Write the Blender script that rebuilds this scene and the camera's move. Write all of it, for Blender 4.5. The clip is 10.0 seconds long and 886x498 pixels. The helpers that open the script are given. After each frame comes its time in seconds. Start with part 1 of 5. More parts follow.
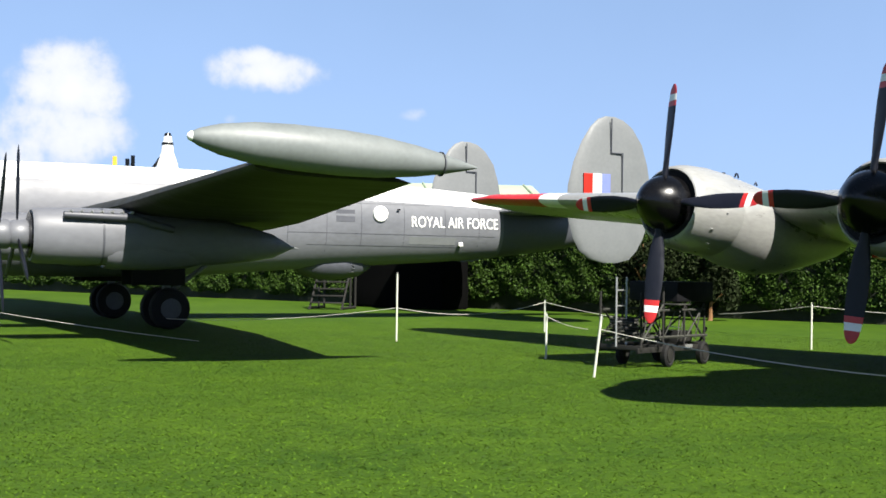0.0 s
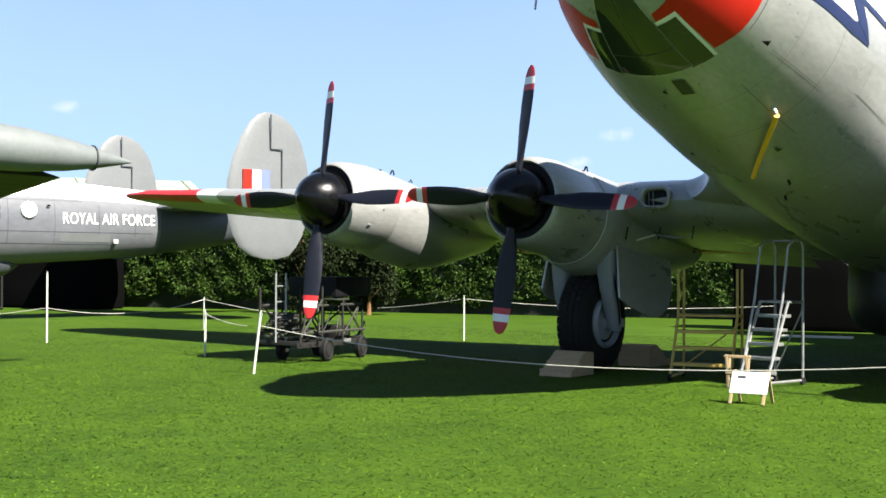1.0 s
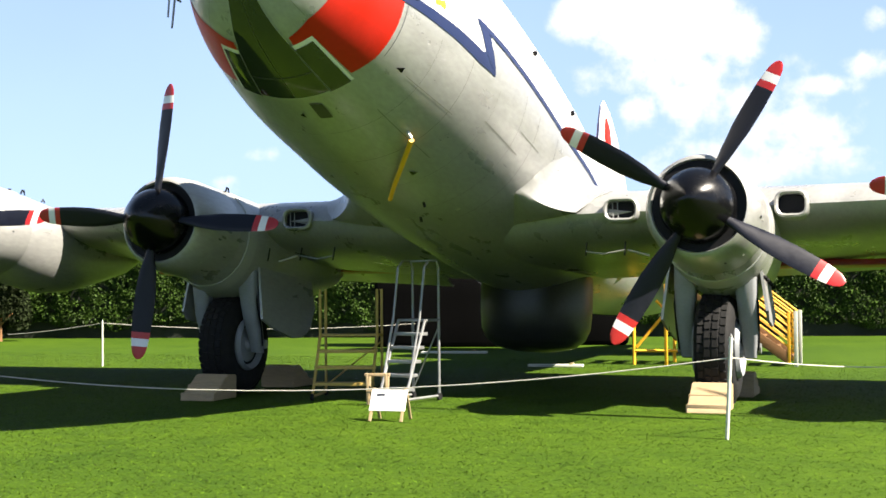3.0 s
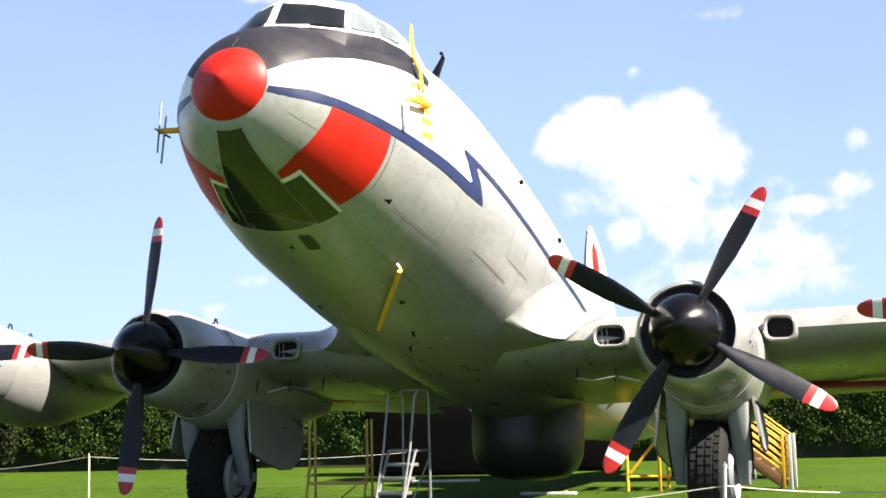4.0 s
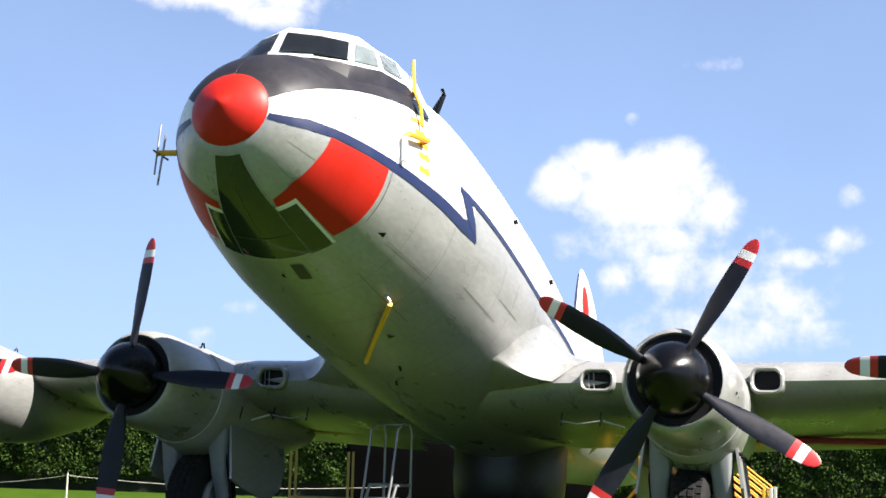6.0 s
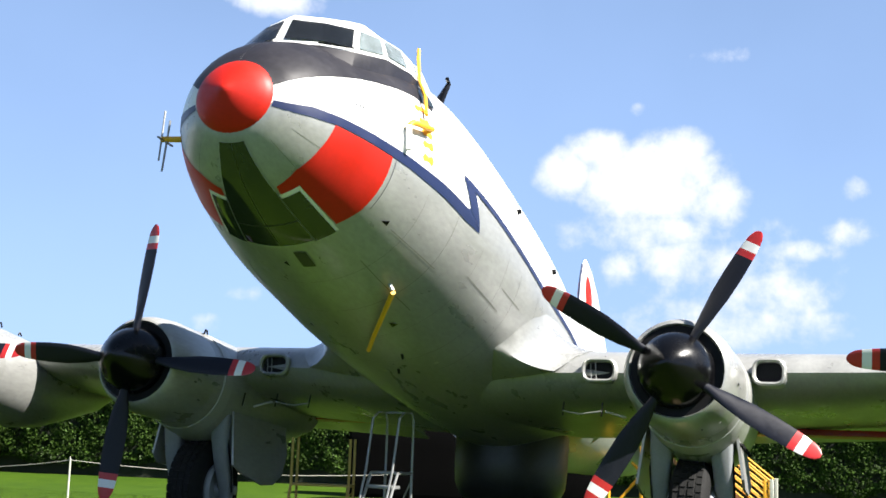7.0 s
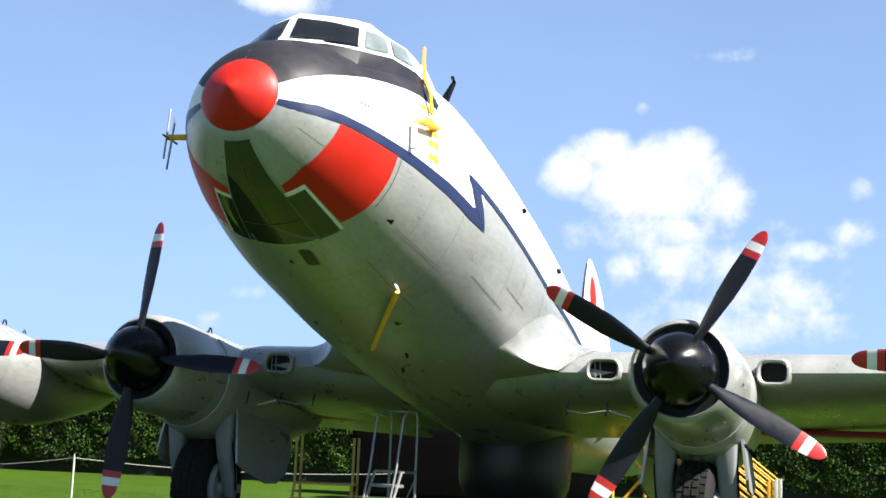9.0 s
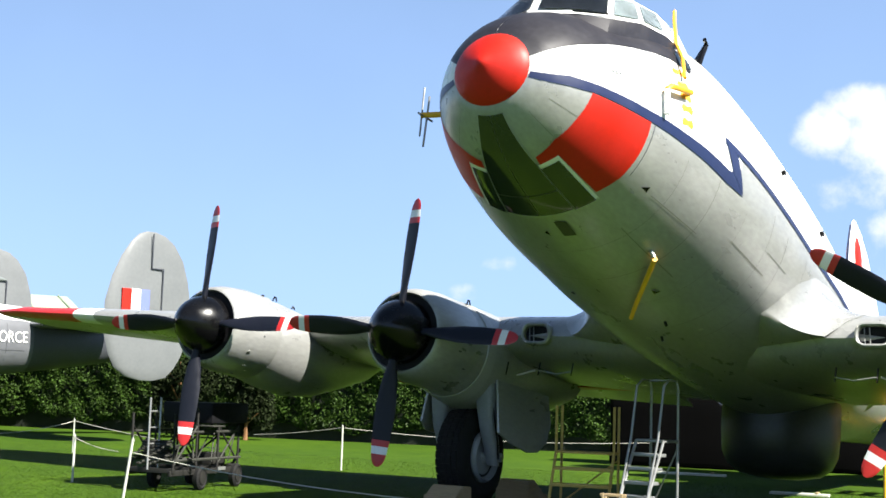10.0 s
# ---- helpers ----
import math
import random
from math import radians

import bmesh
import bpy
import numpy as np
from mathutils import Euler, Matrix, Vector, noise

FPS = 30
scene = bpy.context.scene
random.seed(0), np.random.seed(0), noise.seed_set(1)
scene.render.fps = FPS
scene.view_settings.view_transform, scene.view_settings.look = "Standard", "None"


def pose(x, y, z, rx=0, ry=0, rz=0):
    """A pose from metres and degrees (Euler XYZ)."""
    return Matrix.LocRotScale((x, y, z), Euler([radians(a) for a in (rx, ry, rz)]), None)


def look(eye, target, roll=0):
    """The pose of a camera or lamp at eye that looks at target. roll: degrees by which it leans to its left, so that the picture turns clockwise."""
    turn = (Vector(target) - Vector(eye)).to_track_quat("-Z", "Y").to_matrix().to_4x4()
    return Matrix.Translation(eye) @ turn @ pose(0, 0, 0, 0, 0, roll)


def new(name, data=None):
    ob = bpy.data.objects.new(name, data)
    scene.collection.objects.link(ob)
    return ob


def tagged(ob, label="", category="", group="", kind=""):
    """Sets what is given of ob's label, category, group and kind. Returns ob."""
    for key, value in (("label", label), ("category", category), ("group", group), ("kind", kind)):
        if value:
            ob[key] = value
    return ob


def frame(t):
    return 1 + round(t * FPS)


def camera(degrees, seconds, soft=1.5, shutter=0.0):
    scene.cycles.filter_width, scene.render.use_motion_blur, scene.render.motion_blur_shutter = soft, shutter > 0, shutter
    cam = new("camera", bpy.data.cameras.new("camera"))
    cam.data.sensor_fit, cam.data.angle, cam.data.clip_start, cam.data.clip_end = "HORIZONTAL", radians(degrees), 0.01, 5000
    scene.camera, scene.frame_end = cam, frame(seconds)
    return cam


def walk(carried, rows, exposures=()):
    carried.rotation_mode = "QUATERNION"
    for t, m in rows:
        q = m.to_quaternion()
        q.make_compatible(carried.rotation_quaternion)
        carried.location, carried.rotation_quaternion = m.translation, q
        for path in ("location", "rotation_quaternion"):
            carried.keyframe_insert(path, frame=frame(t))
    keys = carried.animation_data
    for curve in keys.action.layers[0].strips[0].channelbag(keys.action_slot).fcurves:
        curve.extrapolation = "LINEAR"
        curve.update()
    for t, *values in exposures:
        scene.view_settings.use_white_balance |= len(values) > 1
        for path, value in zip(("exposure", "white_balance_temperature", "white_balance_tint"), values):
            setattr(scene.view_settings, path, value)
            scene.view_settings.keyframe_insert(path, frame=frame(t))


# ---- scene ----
cam = camera(38.02, 10.0, soft=1.6)
PATH = [
    (0, (6.252, -15.698, 1.641), (-1.518, -9.404, 1.773), 0.83),
    (0.5, (6.176, -15.646, 1.624), (-0.569, -8.267, 1.820), 1.34),
    (1.0, (6.273, -15.671, 1.636), (0.399, -7.579, 1.764), 0.25),
    (1.5, (6.274, -15.662, 1.601), (1.165, -7.068, 1.808), 0.61),
    (2.0, (6.342, -15.617, 1.590), (1.954, -6.632, 1.736), 0.47),
    (2.5, (6.331, -15.620, 1.648), (2.611, -6.341, 1.851), -0.00),
    (2.7, (6.331, -15.620, 1.648), (2.773, -6.277, 1.833), 0.00),
    (3.8, (6.341, -15.622, 1.730), (2.973, -6.259, 2.720), -1.30),
    (4.0, (6.341, -15.622, 1.730), (2.983, -6.284, 2.961), -1.37),
    (4.5, (6.361, -15.646, 1.729), (3.014, -6.338, 3.197), -1.37),
    (5.0, (6.351, -15.646, 1.736), (3.092, -6.322, 3.300), 0.24),
    (5.5, (6.332, -15.631, 1.735), (3.074, -6.303, 3.275), 1.06),
    (7.0, (6.350, -15.640, 1.734), (3.034, -6.313, 3.152), 2.06),
    (7.5, (6.354, -15.637, 1.730), (3.010, -6.318, 3.135), 1.95),
    (8.0, (6.347, -15.637, 1.729), (2.982, -6.323, 3.120), 1.95),
    (8.5, (6.347, -15.638, 1.727), (3.004, -6.323, 3.162), 2.33),
    (9.0, (6.342, -15.630, 1.732), (2.994, -6.313, 3.143), 2.29),
    (9.5, (6.330, -15.642, 1.736), (2.533, -6.480, 3.018), 2.20),
    (10.0, (6.289, -15.693, 1.734), (1.190, -7.162, 2.842), 1.84),
]
EXPOSURES = [(0.0, 1.55, 6450, 10), (0.5, 1.76, 6450, 10), (1.0, 1.92, 6550, 10), (1.5, 1.98, 6700, 11), (2.5, 2.10, 7000, 11), (4.0, 2.07, 6950, 15), (4.5, 2.05, 6850, 15), (5.5, 1.82, 6600, 15), (7.0, 1.78, 6400, 11), (9.0, 1.76, 6350, 10), (10.0, 1.82, 6400, 9)]
walk(cam, [(t, look(eye, aim, roll)) for t, eye, aim, roll in PATH], EXPOSURES)

# ---- sky, sun ----
SUN_WAY = Vector((4.8, -0.75, 5.0)).normalized()
world = bpy.data.worlds.new("sky")
scene.world = world
world.use_nodes = True


def build_sky():
    nt = world.node_tree
    nt.nodes.clear()
    out = nt.nodes.new("ShaderNodeOutputWorld")
    bg = nt.nodes.new("ShaderNodeBackground")
    sky = nt.nodes.new("ShaderNodeTexSky")
    sky.sky_type, sky.sun_disc = "NISHITA", False
    sky.sun_elevation = math.asin(SUN_WAY.z)
    sky.sun_rotation = math.atan2(SUN_WAY.x, SUN_WAY.y)
    sky.air_density, sky.dust_density, sky.ozone_density = 1.0, 0.3, 3.0
    geo = nt.nodes.new("ShaderNodeTexCoord")

    def math_node(op, a, b=None, clamp=False):
        n = nt.nodes.new("ShaderNodeMath")
        n.operation, n.use_clamp = op, clamp
        for k, v in enumerate((a, b)):
            if v is None:
                continue
            if isinstance(v, (int, float)):
                n.inputs[k].default_value = v
            else:
                nt.links.new(v, n.inputs[k])
        return n.outputs[0]

    # cumulus: soft lumps at fixed bearings, broken up by noise
    fine = nt.nodes.new("ShaderNodeTexNoise")
    fine.inputs["Scale"].default_value, fine.inputs["Detail"].default_value, fine.inputs["Roughness"].default_value = 95.0, 8.0, 0.6
    nt.links.new(geo.outputs["Generated"], fine.inputs["Vector"])
    big = nt.nodes.new("ShaderNodeTexNoise")
    big.inputs["Scale"].default_value, big.inputs["Detail"].default_value = 2.3, 5.0
    nt.links.new(geo.outputs["Generated"], big.inputs["Vector"])
    total = None
    for bearing, height, wide, tall, weight in CLOUDS:
        b, e = radians(bearing), radians(height)
        mid = Vector((-math.sin(b) * math.cos(e), math.cos(b) * math.cos(e), math.sin(e)))
        side = Vector((math.cos(b), math.sin(b), 0))
        up = side.cross(mid)
        terms = []
        for axis, size in ((side, wide), (up, tall)):
            d = nt.nodes.new("ShaderNodeVectorMath")
            d.operation = "DOT_PRODUCT"
            nt.links.new(geo.outputs["Generated"], d.inputs[0])
            d.inputs[1].default_value = axis
            shift = math_node("SUBTRACT", d.outputs["Value"], axis.dot(mid))
            q = math_node("DIVIDE", shift, math.sin(radians(size)))
            terms.append(math_node("MULTIPLY", q, q))
        r2 = math_node("ADD", terms[0], terms[1])
        front = nt.nodes.new("ShaderNodeVectorMath")
        front.operation = "DOT_PRODUCT"
        nt.links.new(geo.outputs["Generated"], front.inputs[0])
        front.inputs[1].default_value = mid
        ahead = math_node("GREATER_THAN", front.outputs["Value"], 0.2)
        lump = math_node("SUBTRACT", math_node("MULTIPLY", math_node("ADD", math_node("MAXIMUM", math_node("SUBTRACT", 1.0, r2), -3.0), weight - 1.0), ahead), math_node("MULTIPLY", math_node("SUBTRACT", 1.0, ahead), 3.0))
        total = lump if total is None else math_node("MAXIMUM", total, lump)
    bill = nt.nodes.new("ShaderNodeTexNoise")
    bill.inputs["Scale"].default_value, bill.inputs["Detail"].default_value, bill.inputs["Roughness"].default_value = 34.0, 4.0, 0.55
    nt.links.new(geo.outputs["Generated"], bill.inputs["Vector"])
    rough = math_node("ADD", math_node("MULTIPLY", math_node("SUBTRACT", fine.outputs["Fac"], 0.5), 0.9), math_node("MULTIPLY", math_node("SUBTRACT", bill.outputs["Fac"], 0.5), 1.9))
    broken = math_node("ADD", total, rough)
    ramp = nt.nodes.new("ShaderNodeMapRange")
    ramp.interpolation_type = "SMOOTHSTEP"
    ramp.inputs["From Min"].default_value, ramp.inputs["From Max"].default_value = -0.2, 0.95
    nt.links.new(broken, ramp.inputs["Value"])
    # thin veil everywhere near the horizon
    sep = nt.nodes.new("ShaderNodeSeparateXYZ")
    nt.links.new(geo.outputs["Generated"], sep.inputs[0])
    low = nt.nodes.new("ShaderNodeMapRange")
    low.inputs["From Min"].default_value, low.inputs["From Max"].default_value = 0.0, 0.7
    low.inputs["To Min"].default_value, low.inputs["To Max"].default_value = 1.1, 0.1
    nt.links.new(sep.outputs["Z"], low.inputs["Value"])
    veil = math_node("MULTIPLY", low.outputs[0], math_node("ADD", math_node("MULTIPLY", big.outputs["Fac"], 0.5), 0.55), True)
    tint = nt.nodes.new("ShaderNodeMix")
    tint.data_type = "RGBA"
    tint.inputs["B"].default_value = VEIL
    nt.links.new(veil, tint.inputs["Factor"])
    nt.links.new(sky.outputs["Color"], tint.inputs["A"])
    shade = nt.nodes.new("ShaderNodeMix")
    shade.data_type = "RGBA"
    shade.inputs["A"].default_value, shade.inputs["B"].default_value = CLOUD_DARK, CLOUD_LIGHT
    nt.links.new(math_node("ADD", math_node("ADD", math_node("MULTIPLY", bill.outputs["Fac"], 1.0), math_node("MULTIPLY", total, 0.5)), -0.3, True), shade.inputs["Factor"])
    mix = nt.nodes.new("ShaderNodeMix")
    mix.data_type = "RGBA"
    nt.links.new(ramp.outputs["Result"], mix.inputs["Factor"])
    nt.links.new(tint.outputs["Result"], mix.inputs["A"])
    nt.links.new(shade.outputs["Result"], mix.inputs["B"])
    nt.links.new(mix.outputs["Result"], bg.inputs["Color"])
    bg.inputs["Strength"].default_value = 0.0247
    nt.links.new(bg.outputs[0], out.inputs["Surface"])


# bearing to the left of +y, height, half width, half height in degrees, weight
CLOUDS = [
    (10.5, 11.3, 3.7, 2.1, 1.1), (8.9, 12.9, 1.3, 0.9, 1.1), (12.5, 12.7, 1.6, 1.0, 1.1), (14.1, 11.6, 1.5, 1.3, 1.0), (7.5, 10.4, 1.7, 1.5, 0.9),
    (10.5, 9.2, 4.9, 1.2, 0.7), (8.8, 7.9, 3.2, 1.5, 0.68), (1.6, 11.0, 1.1, 0.7, 0.35), (2.0, 9.0, 1.5, 0.9, 0.45), (3.7, 8.3, 2.7, 0.7, 0.5),
    (11.5, 7.5, 1.1, 1.1, 0.7), (4.7, 6.4, 3.2, 1.5, 0.6), (6.9, 5.2, 6.4, 1.5, 0.58), (7.0, 7.5, 8.0, 4.0, 0.14), (11.0, 14.5, 0.7, 0.5, 0.2),
    (29.8, 19.4, 5.2, 1.0, 1.0), (27.7, 18.6, 2.2, 0.8, 0.9), (29.8, 4.3, 1.1, 0.7, 0.35), (28.1, 5.8, 1.6, 0.6, 0.15), (7.1, 16.8, 2.5, 0.7, 0.02),
    (67.3, 7.5, 2.2, 1.9, 1.2), (68.2, 8.3, 1.2, 0.9, 1.1), (66.1, 7.2, 1.4, 1.4, 1.1), (67.6, 5.4, 2.8, 1.8, 1.1), (68.9, 4.7, 1.5, 1.2, 1.0),
    (59.2, 8.4, 2.7, 0.9, 1.0), (59.7, 8.9, 1.4, 0.6, 1.0), (52.5, 6.7, 0.9, 0.45, 0.5), (60.5, 6.3, 0.6, 0.4, 0.2),
    (-25.0, 10.0, 9.0, 4.0, 1.2), (110.0, 14.0, 9.0, 3.5, 1.1), (160.0, 18.0, 12.0, 5.0, 1.1),
    (-70.0, 15.0, 11.0, 4.0, 1.1), (-120.0, 12.0, 10.0, 4.0, 1.1), (-160.0, 25.0, 9.0, 4.0, 1.0),
]
VEIL = (6.4, 9.6, 16.0, 1)
CLOUD_DARK, CLOUD_LIGHT = (9.6, 10.6, 12.8, 1), (14.6, 14.8, 15.2, 1)
build_sky()

sun = new("sun", bpy.data.lights.new("sun", "SUN"))
sun.data.energy, sun.data.angle, sun.data.color = 5.0, radians(0.53), (1.0, 0.95, 0.86)
sun.matrix_world = look(SUN_WAY * 50, (0, 0, 0))


# ---- materials ----
def material(name, color, rough=0.5, metal=0.0, vary=0.12, scale=3.0, bump=0.0, bump_scale=40.0, streak=None, coat=0.0, island=0.0, spec=0.5):
    """Paint or stuff with broad and fine variation of colour and gloss."""
    m = bpy.data.materials.new(name)
    m.use_nodes = True
    nt = m.node_tree
    b = nt.nodes["Principled BSDF"]
    b.inputs["Roughness"].default_value, b.inputs["Metallic"].default_value = rough, metal
    b.inputs["Coat Weight"].default_value = coat
    b.inputs["Specular IOR Level"].default_value = spec
    tc = nt.nodes.new("ShaderNodeTexCoord")
    src = tc.outputs["Object"]
    if streak:
        mp = nt.nodes.new("ShaderNodeMapping")
        mp.inputs["Scale"].default_value = streak
        nt.links.new(src, mp.inputs["Vector"])
        src = mp.outputs[0]
    n1 = nt.nodes.new("ShaderNodeTexNoise")
    n1.inputs["Scale"].default_value, n1.inputs["Detail"].default_value, n1.inputs["Roughness"].default_value = scale, 6.0, 0.6
    nt.links.new(src, n1.inputs["Vector"])
    n2 = nt.nodes.new("ShaderNodeTexNoise")
    n2.inputs["Scale"].default_value, n2.inputs["Detail"].default_value = scale * 9, 4.0
    nt.links.new(src, n2.inputs["Vector"])
    add = nt.nodes.new("ShaderNodeMath")
    add.operation = "ADD"
    nt.links.new(n1.outputs["Fac"], add.inputs[0])
    nt.links.new(n2.outputs["Fac"], add.inputs[1])
    rng = nt.nodes.new("ShaderNodeMapRange")
    rng.inputs["From Min"].default_value, rng.inputs["From Max"].default_value = 0.65, 1.35
    rng.inputs["To Min"].default_value, rng.inputs["To Max"].default_value = 1 - vary, 1 + vary
    nt.links.new(add.outputs[0], rng.inputs["Value"])
    value = rng.outputs[0]
    if island:
        oi = nt.nodes.new("ShaderNodeNewGeometry")
        r2 = nt.nodes.new("ShaderNodeMapRange")
        r2.inputs["To Min"].default_value, r2.inputs["To Max"].default_value = 1 - island, 1 + island
        nt.links.new(oi.outputs["Random Per Island"], r2.inputs["Value"])
        mm = nt.nodes.new("ShaderNodeMath")
        mm.operation = "MULTIPLY"
        nt.links.new(value, mm.inputs[0])
        nt.links.new(r2.outputs[0], mm.inputs[1])
        value = mm.outputs[0]
    mul = nt.nodes.new("ShaderNodeVectorMath")
    mul.operation = "SCALE"
    mul.inputs[0].default_value = color
    nt.links.new(value, mul.inputs["Scale"])
    nt.links.new(mul.outputs[0], b.inputs["Base Color"])
    rr = nt.nodes.new("ShaderNodeMapRange")
    rr.inputs["From Min"].default_value, rr.inputs["From Max"].default_value = 0.3, 0.7
    rr.inputs["To Min"].default_value, rr.inputs["To Max"].default_value = max(rough - 0.1, 0.03), min(rough + 0.1, 1)
    nt.links.new(n1.outputs["Fac"], rr.inputs["Value"])
    nt.links.new(rr.outputs[0], b.inputs["Roughness"])
    if bump:
        n3 = nt.nodes.new("ShaderNodeTexNoise")
        n3.inputs["Scale"].default_value, n3.inputs["Detail"].default_value = bump_scale, 4.0
        nt.links.new(tc.outputs["Object"], n3.inputs["Vector"])
        bp = nt.nodes.new("ShaderNodeBump")
        bp.inputs["Strength"].default_value, bp.inputs["Distance"].default_value = bump, 0.02
        nt.links.new(n3.outputs["Fac"], bp.inputs["Height"])
        nt.links.new(bp.outputs[0], b.inputs["Normal"])
    return m


WHITE = material("white_gloss_paint", (0.70, 0.70, 0.68), 0.32, vary=0.05, scale=1.2, streak=(1, 0.4, 1), bump=0.05, bump_scale=3)
SILVER = material("silver_grey_paint", (0.30, 0.302, 0.29), 0.33, 0.3, vary=0.16, scale=1.4, streak=(1.6, 0.5, 1.6), bump=0.08, bump_scale=4)
JOINT = material("skin_joint_sealant", (0.17, 0.172, 0.15), 0.5, 0.1, vary=0.25, scale=9)
BAND = material("pale_silver_band", (0.34, 0.343, 0.33), 0.4, 0.15, vary=0.12, scale=4)
BLACK = material("black_paint", (0.003, 0.003, 0.0035), 0.22, vary=0.25, scale=4, spec=0.3)
MATT_BLACK = material("matt_black_paint", (0.006, 0.006, 0.007), 0.6, vary=0.25, scale=3, spec=0.15)
GLARE = material("anti_glare_paint", (0.017, 0.016, 0.02), 0.46, vary=0.3, scale=2.2, spec=0.3)
BLADE = material("dark_blade_paint", (0.0065, 0.0075, 0.013), 0.45, vary=0.3, scale=5, spec=0.25)
PALE_BLUE = material("faded_blue_paint", (0.12, 0.15, 0.40), 0.5, vary=0.1, scale=3)
RED = material("red_paint", (0.43, 0.011, 0.004), 0.5, vary=0.1, scale=2, spec=0.3)
DARK_RED = material("dark_red_paint", (0.42, 0.02, 0.02), 0.4, vary=0.12, scale=4)
BLUE = material("blue_paint", (0.009, 0.016, 0.06), 0.4, vary=0.1, scale=3)
YELLOW = material("yellow_paint", (0.72, 0.36, 0.02), 0.5, vary=0.15, scale=5)
# duller and darker than YELLOW, for the tubular steps
DULL_YELLOW = material("dull_yellow_paint", (0.40, 0.27, 0.06), 0.6, vary=0.25, scale=6)
# side panes: the light coming through them is put into the pale colour
BACKLIT_GLASS = material("backlit_glazing", (0.30, 0.35, 0.36), 0.14, vary=0.3, scale=4, coat=0.5)
WINDSCREEN = material("windscreen_glass", (0.02, 0.023, 0.026), 0.12, vary=0.5, scale=5, spec=0.9, coat=0.6)
GLASS = material("dark_glazing", (0.02, 0.026, 0.02), 0.12, vary=0.3, scale=2, coat=0.5)
PALE_SCUFF = material("bare_scuffed_metal", (0.36, 0.36, 0.34), 0.4, 0.6, vary=0.2, scale=9)
GREY = material("sea_grey_paint", (0.098, 0.102, 0.114), 0.5, vary=0.14, scale=1.0, streak=(1, 0.5, 1), bump=0.06, bump_scale=4)
DARK_GREY = material("dark_sea_grey_paint", (0.045, 0.048, 0.058), 0.5, vary=0.15, scale=1.2)
RADOME = material("dark_radome_paint", (0.028, 0.029, 0.026), 0.42, vary=0.2, scale=1.5)
# streaky stains on a base darker than GREY, over the whole wing
WING_STAIN = material("stained_dark_grey_paint", (0.024, 0.024, 0.019), 0.6, vary=0.6, spec=0.2, scale=0.9, streak=(2.2, .4, 1))
GEAR_GREY = material("gear_grey_paint", (0.19, 0.20, 0.21), 0.5, vary=0.12, scale=4)
PALE_GREY = material("pale_grey_paint", (0.115, 0.122, 0.125), 0.6, vary=0.1, scale=1.2)
TANK = material("grey_green_tank_paint", (0.120, 0.134, 0.132), 0.55, vary=0.12, scale=1.5, bump=0.05, bump_scale=4)
RUBBER = material("tyre_rubber", (0.008, 0.008, 0.008), 0.8, vary=0.3, scale=12, bump=0.3, spec=0.25)
STEEL = material("galvanised_steel", (0.28, 0.285, 0.28), 0.45, 0.6, vary=0.2, scale=8)
DARK_STEEL = material("rusty_dark_steel", (0.009, 0.0085, 0.007), 0.75, 0.2, vary=0.4, scale=9)
WOOD = material("weathered_timber", (0.30, 0.22, 0.12), 0.75, vary=0.25, scale=5, streak=(1, 1, 6), bump=0.2)
ROPE = material("pale_rope", (0.40, 0.385, 0.33), 0.9, vary=0.1, scale=20)
POST = material("white_post_paint", (0.46, 0.47, 0.40), 0.6, vary=0.15, scale=9)
ENGINE = material("engine_metal_dark", (0.006, 0.006, 0.006), 0.6, 0.2, vary=0.3, scale=9, spec=0.2)


# ---- mesh helpers ----
def part(name, bm, mats, parent=None, label="", m=None, smooth=True):
    """Links a bmesh as one mesh object under a thing or part."""
    bmesh.ops.recalc_face_normals(bm, faces=bm.faces[:])
    me = bpy.data.meshes.new(name)
    bm.to_mesh(me)
    bm.free()
    for k in mats if isinstance(mats, (list, tuple)) else [mats]:
        me.materials.append(k)
    if smooth:
        me.shade_smooth()
        me.set_sharp_from_angle(angle=radians(38))
    ob = new(name, me)
    if parent is not None:
        ob.parent = parent
    if m is not None:
        ob.matrix_basis = m
    if label:
        tagged(ob, label)
    return ob


def thing(name, m, label, category, group="", kind=""):
    ob = new(name)
    ob.empty_display_size = 0.2
    ob.matrix_basis = m
    return tagged(ob, label, category, group, kind)


def loft(rings, bm=None, caps=(True, True), mat=None, closed=True):
    """Skin through rings of equal point counts."""
    bm = bm or bmesh.new()
    vs = [[bm.verts.new(p) for p in ring] for ring in rings]
    n = len(rings[0])
    for j in range(len(rings) - 1):
        for k in range(n if closed else n - 1):
            k2 = (k + 1) % n
            f = bm.faces.new((vs[j][k], vs[j][k2], vs[j + 1][k2], vs[j + 1][k]))
            if mat:
                f.material_index = mat(f)
    if caps[0]:
        bm.faces.new(vs[0][::-1])
    if caps[1]:
        bm.faces.new(vs[-1])
    return bm


def ring_y(y, cx, cz, rx, rt, rb, n=48, power=2.0):
    """A ring across the y axis with its own upper and lower heights."""
    out = []
    for k in range(n):
        a = 2 * math.pi * k / n
        s, c = math.sin(a), math.cos(a)
        sx = math.copysign(abs(s) ** (2 / power), s)
        cz_ = math.copysign(abs(c) ** (2 / power), c)
        out.append((cx + rx * sx, y, cz + (rt if c > 0 else rb) * cz_))
    return out


